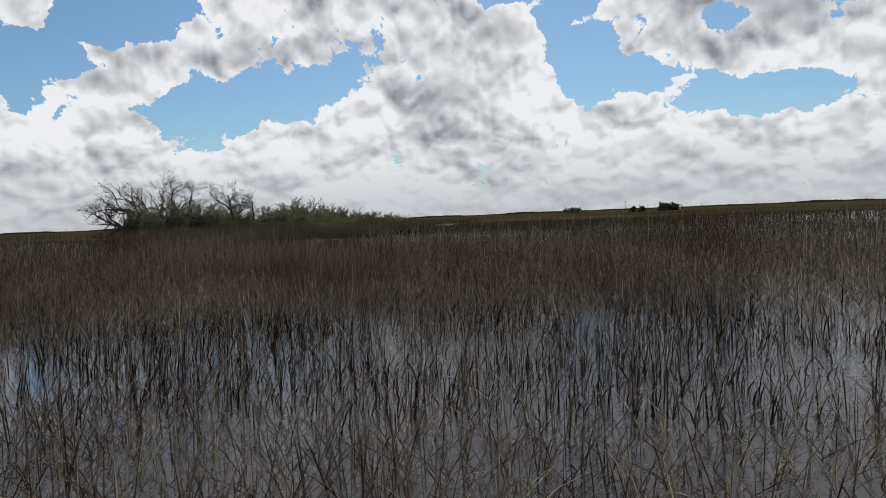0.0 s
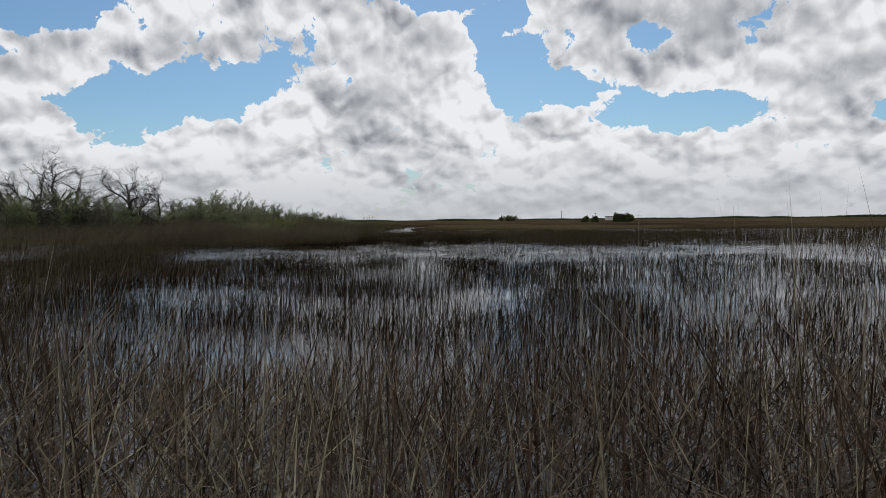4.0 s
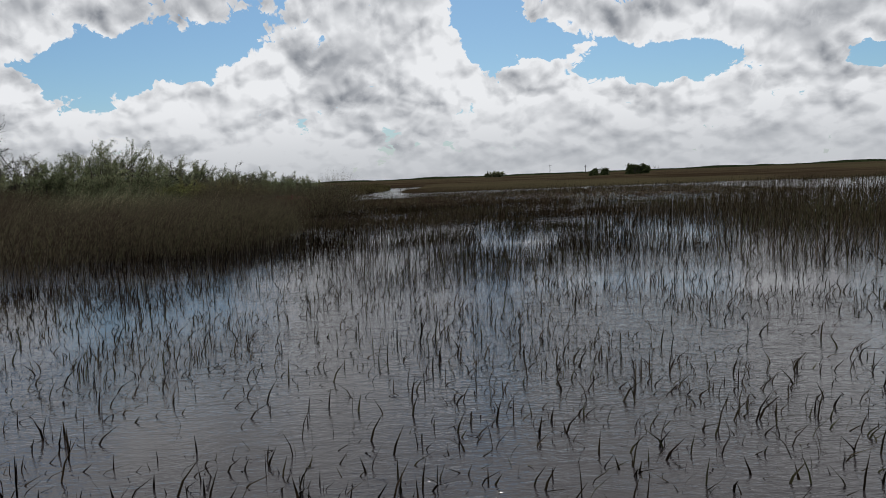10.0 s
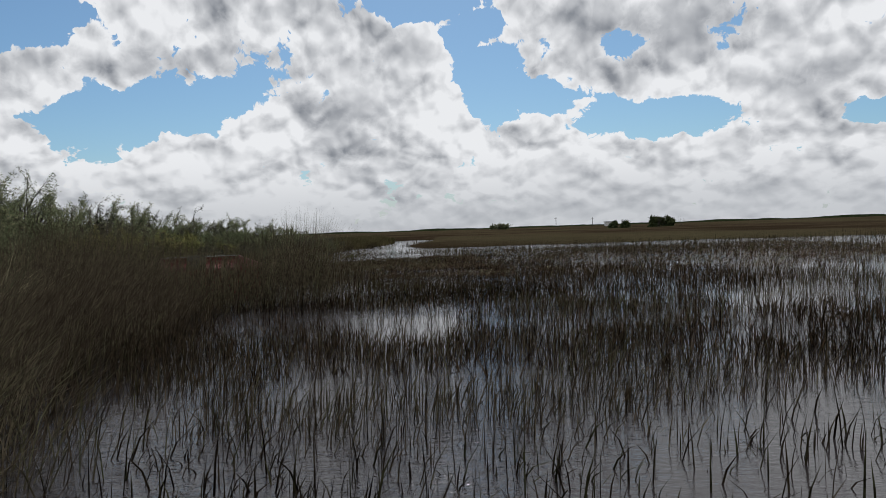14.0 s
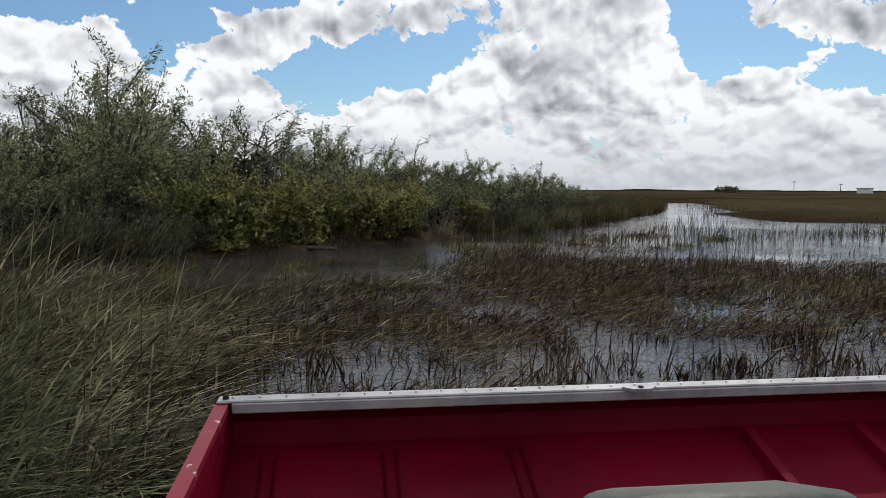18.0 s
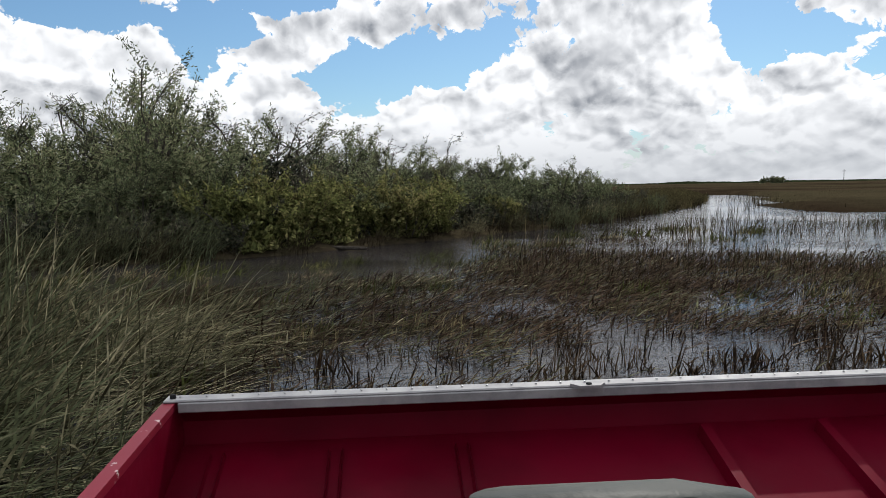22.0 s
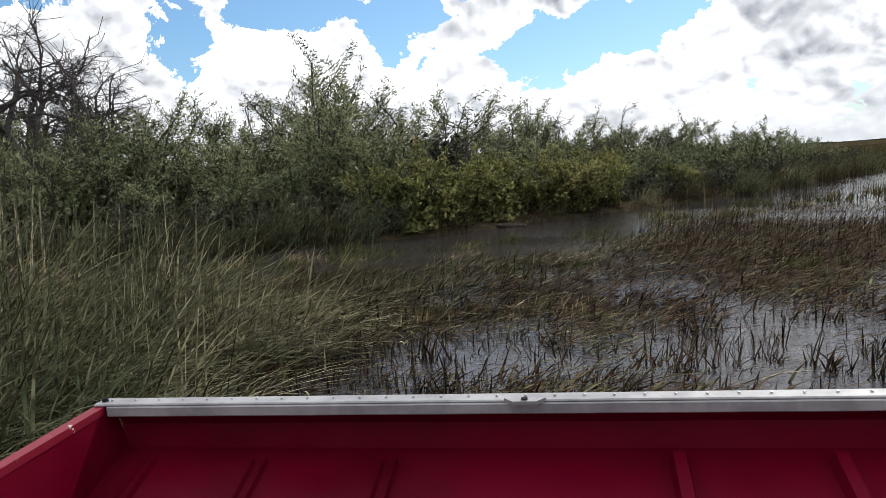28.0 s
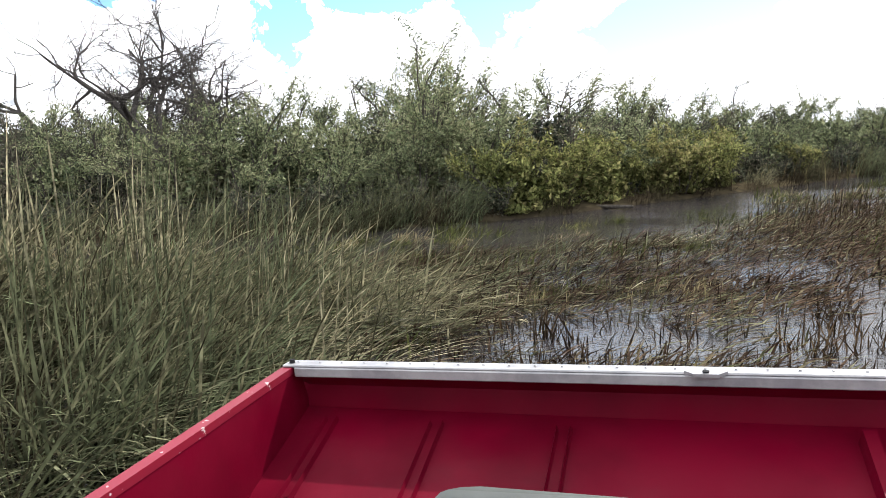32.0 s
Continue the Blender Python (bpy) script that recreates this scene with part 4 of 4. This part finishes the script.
def airboat():
    boat = new("airboat")
    inner = [(-0.006, RIM_Z - 0.02), (0.045, RIM_Z - 0.075), (0.035, RIM_Z - 0.140), (-0.30, RIM_Z - 0.255), (-0.75, RIM_Z - 0.42), (-1.25, 0.22), (-2.0, 0.17), (-4.3, 0.17)]
    outer = [(0.0, RIM_Z), (0.055, RIM_Z - 0.07), (0.045, RIM_Z - 0.16), (-0.12, RIM_Z - 0.27), (-0.45, 0.28), (-0.95, 0.02), (-1.5, -0.12), (-4.3, -0.12)]
    bm = bmesh.new()
    strip(bm, inner, -HALF + 0.02, HALF - 0.02)
    part("deck_floor", bm, M_RED, boat, "glossy red painted floor sloping up to the bow")
    bm = bmesh.new()
    strip(bm, outer, HALF, -HALF)
    part("hull_bottom", bm, M_RED, boat)
    bm = bmesh.new()
    box(bm, -HALF, HALF, -4.33, -4.3, -0.12, 0.62)
    part("transom", bm, M_RED, boat)
    for sgn in (-1, 1):
        bm = bmesh.new()
        lo = [(0.05, RIM_Z - 0.15), (-0.12, RIM_Z - 0.27), (-0.45, 0.28), (-0.95, 0.02), (-1.5, -0.12), (-4.3, -0.12)]
        hi = [(0.0, RIM_Z), (-0.12, RIM_Z - 0.005), (-0.45, RIM_Z - 0.02), (-0.95, RIM_Z - 0.04), (-1.5, RIM_Z - 0.06), (-4.3, RIM_Z - 0.13)]
        for x in (sgn * HALF, sgn * (HALF - 0.02)):
            a = [bm.verts.new((x, y, z)) for y, z in lo]
            b = [bm.verts.new((x, y, z)) for y, z in hi]
            for i in range(len(lo) - 1):
                bm.faces.new((a[i], a[i + 1], b[i + 1], b[i]))
        part("side_wall", bm, M_RED, boat)
        bm = bmesh.new()
        a = []
        for y, z in hi:
            a.append([bm.verts.new((sgn * (HALF + 0.012), y, z + 0.004)), bm.verts.new((sgn * (HALF - 0.022), y, z + 0.004)),
                      bm.verts.new((sgn * (HALF - 0.022), y, z - 0.016)), bm.verts.new((sgn * (HALF + 0.012), y, z - 0.03))])
        for p, q in zip(a, a[1:]):
            for i in range(4):
                j = (i + 1) % 4
                bm.faces.new((p[i], p[j], q[j], q[i]))
        part("gunwale", bm, M_CHIPPED, boat, "red gunwale with chipped paint along its edge")
    # bright angle along the bow
    bm = bmesh.new()
    box(bm, -HALF - 0.01, HALF + 0.01, -0.042, 0.012, RIM_Z + 0.002, RIM_Z + 0.010)
    box(bm, -HALF + 0.03, HALF - 0.03, -0.047, -0.040, RIM_Z - 0.024, RIM_Z + 0.004)
    bevel(bm, 0.003, 1)
    part("bow_rail", bm, M_ALU, boat, "worn aluminium angle along the bow edge")
    bm = bmesh.new()
    pts = [(-0.05, -0.045), (-0.028, -0.072), (0.028, -0.072), (0.05, -0.045)]
    lo = [bm.verts.new((x, y, RIM_Z + 0.008)) for x, y in pts]
    hi = [bm.verts.new((x, y, RIM_Z + 0.016)) for x, y in pts]
    bm.faces.new(lo[::-1])
    bm.faces.new(hi)
    for i in range(4):
        j = (i + 1) % 4
        bm.faces.new((lo[i], lo[j], hi[j], hi[i]))
    eye = part("tow_eye", bm, M_ALU, boat, "small aluminium plate with a hole")
    # black disc on the solid plate, standing in for the dark inside the hole
    bm = bmesh.new()
    bmesh.ops.create_cone(bm, cap_ends=True, segments=12, radius1=0.008, radius2=0.008, depth=0.003, matrix=Matrix.Translation((0, -0.058, RIM_Z + 0.0185)))
    part("hole", bm, M_BLACK, eye)
    bm = bmesh.new()
    bmesh.ops.create_uvsphere(bm, u_segments=8, v_segments=4, radius=0.0042)
    bmesh.ops.scale(bm, vec=(1, 1, 0.5), verts=bm.verts)
    me = bpy.data.meshes.new("rivet")
    bm.to_mesh(me)
    bm.free()
    me.materials.append(M_BOLT)
    for i in range(33):
        ob = new("rivet", me)
        ob.parent = boat
        ob.location = (-HALF + 0.03 + i * (2 * HALF - 0.06) / 32, -0.015, RIM_Z + 0.013)
    for sgn in (-1, 1):
        bm = bmesh.new()
        bmesh.ops.create_cone(bm, cap_ends=True, segments=10, radius1=0.009, radius2=0.007, depth=0.010, matrix=Matrix.Translation((sgn * (HALF - 0.012), -0.02, RIM_Z + 0.016)))
        part("bolt", bm, M_BLACK, boat, "dark corner bolt")
    # stiffening ribs on the floor
    for x in (-1.02, -0.70, -0.35, 0.35, 0.70, 1.02):
        bm = bmesh.new()
        prof = [(-0.02, RIM_Z - 0.159)] + inner[3:]
        # folded seams on one side, taller stiffeners on the other
        shape = ((-0.022, 0.0), (-0.014, 0.035), (0.014, 0.035), (0.022, 0.0)) if x > 0 else ((-0.024, 0.0), (-0.020, 0.013), (-0.015, 0.0), (0.010, 0.0), (0.016, 0.016), (0.020, 0.0))
        a = []
        for y, z in prof:
            a.append([bm.verts.new((x + dx, y, z + dz)) for dx, dz in shape])
        for p, q in zip(a, a[1:]):
            for i in range(len(shape) - 1):
                bm.faces.new((p[i], p[i + 1], q[i + 1], q[i]))
        if x > 0:
            bm.faces.new(a[0])
        part("floor_rib", bm, M_RED, boat)
    return tagged(boat, "red painted flat-bottomed airboat with a square aluminium-edged bow", "boat")


def boat_seat():
    seat = new("boat_seat")
    # cover drawn over the backrest, with a rounded sagging top
    bm = bmesh.new()
    n, m = 22, 8
    rings = []
    for j in range(m + 1):
        z = 0.06 + 0.44 * j / m
        ring = []
        for i in range(n):
            a = 2 * math.pi * i / n
            c, q = math.cos(a), math.sin(a)
            top = smooth(j, m - 2, m)
            x = 0.265 * math.copysign(abs(c) ** 0.35, c) * (1 - 0.09 * float(top))
            y = 0.055 * math.copysign(abs(q) ** 0.5, q) * (1 - 0.3 * float(top))
            ring.append(bm.verts.new((x, y + 0.006 * math.sin(9 * x + 5 * z), z - 0.012 * float(top) * (1 - math.cos(7 * x)) + 0.006 * float(top) * math.sin(23 * x))))
        rings.append(ring)
    for p, q in zip(rings, rings[1:]):
        for i in range(n):
            bm.faces.new((p[i], p[(i + 1) % n], q[(i + 1) % n], q[i]))
    bm.faces.new(rings[-1])
    bm.faces.new(rings[0][::-1])
    part("backrest", bm, M_VINYL, seat, "grey vinyl cover over the backrest", True)
    bm = bmesh.new()
    box(bm, -0.25, 0.25, 0.05, 0.30, 0.13, 0.20)
    bevel(bm, 0.025, 3)
    part("cushion", bm, M_BLACK, seat, "", True)
    for x in (-0.2, 0.2):
        for y, z in ((0.02, -0.02), (0.26, 0.07)):
            bm = bmesh.new()
            box(bm, x - 0.015, x + 0.015, y - 0.015, y + 0.015, z, 0.14)
            bevel(bm, 0.003, 1)
            part("leg", bm, M_BOLT, seat)
    return tagged(seat, "boat seat with a grey weathered vinyl cover", "seat")


airboat().matrix_basis = BOAT
boat_seat().matrix_basis = BOAT @ Matrix.Translation((-0.18, -0.83, 0.39))


# ---- far things ----
def far_clump(px, py, h, wide, seed, mat, label):
    rng = random.Random(seed)
    ob = new("tree_clump")
    for i in range(max(2, int(wide / 2.2))):
        t = make_tree("tree", seed + i, h * rng.uniform(0.7, 1.0), 4, mat, "", per=12, size=0.4, reach=0.5, skirt=70, slim=0.4)
        for c in list(t.children):
            c.parent = ob
            c.matrix_basis = Matrix.Translation((rng.uniform(-wide / 2, wide / 2), rng.uniform(-1.5, 1.5), 0))
            c.name = "trunk" if c.name.startswith("trunk") else "crown"
        bpy.data.objects.remove(t)
    ob.matrix_basis = Matrix.Translation((px, py, 0.2))
    return tagged(ob, label, "trees", kind="")


far_clump(54, 244, 3.9, 8, 200, M_FARLEAF, "dark round tree clump far out in the marsh")
far_clump(43, 250, 2.4, 6, 220, M_FARLEAF, "low dark bushes far out in the marsh")
far_clump(50, 560, 5.0, 17, 240, M_WILLOW, "flat pale green tree clump near the horizon")


def far_house():
    ob = new("house")
    bm = bmesh.new()
    box(bm, -3.5, 3.5, -3, 3, 0, 2.8)
    part("wall", bm, M_WHITE, ob)
    bm = bmesh.new()
    box(bm, -3.8, 3.8, -3.3, 3.3, 2.8, 3.3)
    part("roof", bm, M_ALU, ob)
    ob.matrix_basis = pose(125, 560, 0.3)
    tagged(ob, "small pale low house near the horizon", "house")


M_WHITE = paint_mat("white_wall", (0.7, 0.7, 0.68), 0.8)
far_house()


def pole(px, py, h):
    ob = new("utility_pole")
    bm = bmesh.new()
    bmesh.ops.create_cone(bm, cap_ends=True, segments=8, radius1=0.22, radius2=0.16, depth=h, matrix=Matrix.Translation((0, 0, h / 2)))
    part("post", bm, M_DEADBARK, ob)
    bm = bmesh.new()
    box(bm, -1.2, 1.2, -0.1, 0.1, h - 1.2, h - 0.95)
    part("crossarm", bm, M_DEADBARK, ob)
    ob.matrix_basis = pose(px, py, 0)
    tagged(ob, "thin dark utility pole near the horizon", "pole", "poles on the horizon")


pole(95, 600, 8.5)
pole(120, 590, 7)


def fallen_log():
    bm = bmesh.new()
    bmesh.ops.create_cone(bm, cap_ends=True, segments=10, radius1=0.06, radius2=0.035, depth=1.5)
    for v in bm.verts:
        v.co.x += 0.05 * math.sin(v.co.z * 2.2)
    px, py = shore(55.5, -0.25)
    ob = part("fallen_log", bm, M_BARK, None, smooth=True)
    ob.matrix_basis = Matrix.Translation((float(px), float(py), 0.05)) @ Matrix.Rotation(radians(62), 4, "Z") @ Matrix.Rotation(radians(88), 4, "X")
    tagged(ob, "thin grey fallen log lying at the edge of the water", "log")


fallen_log()
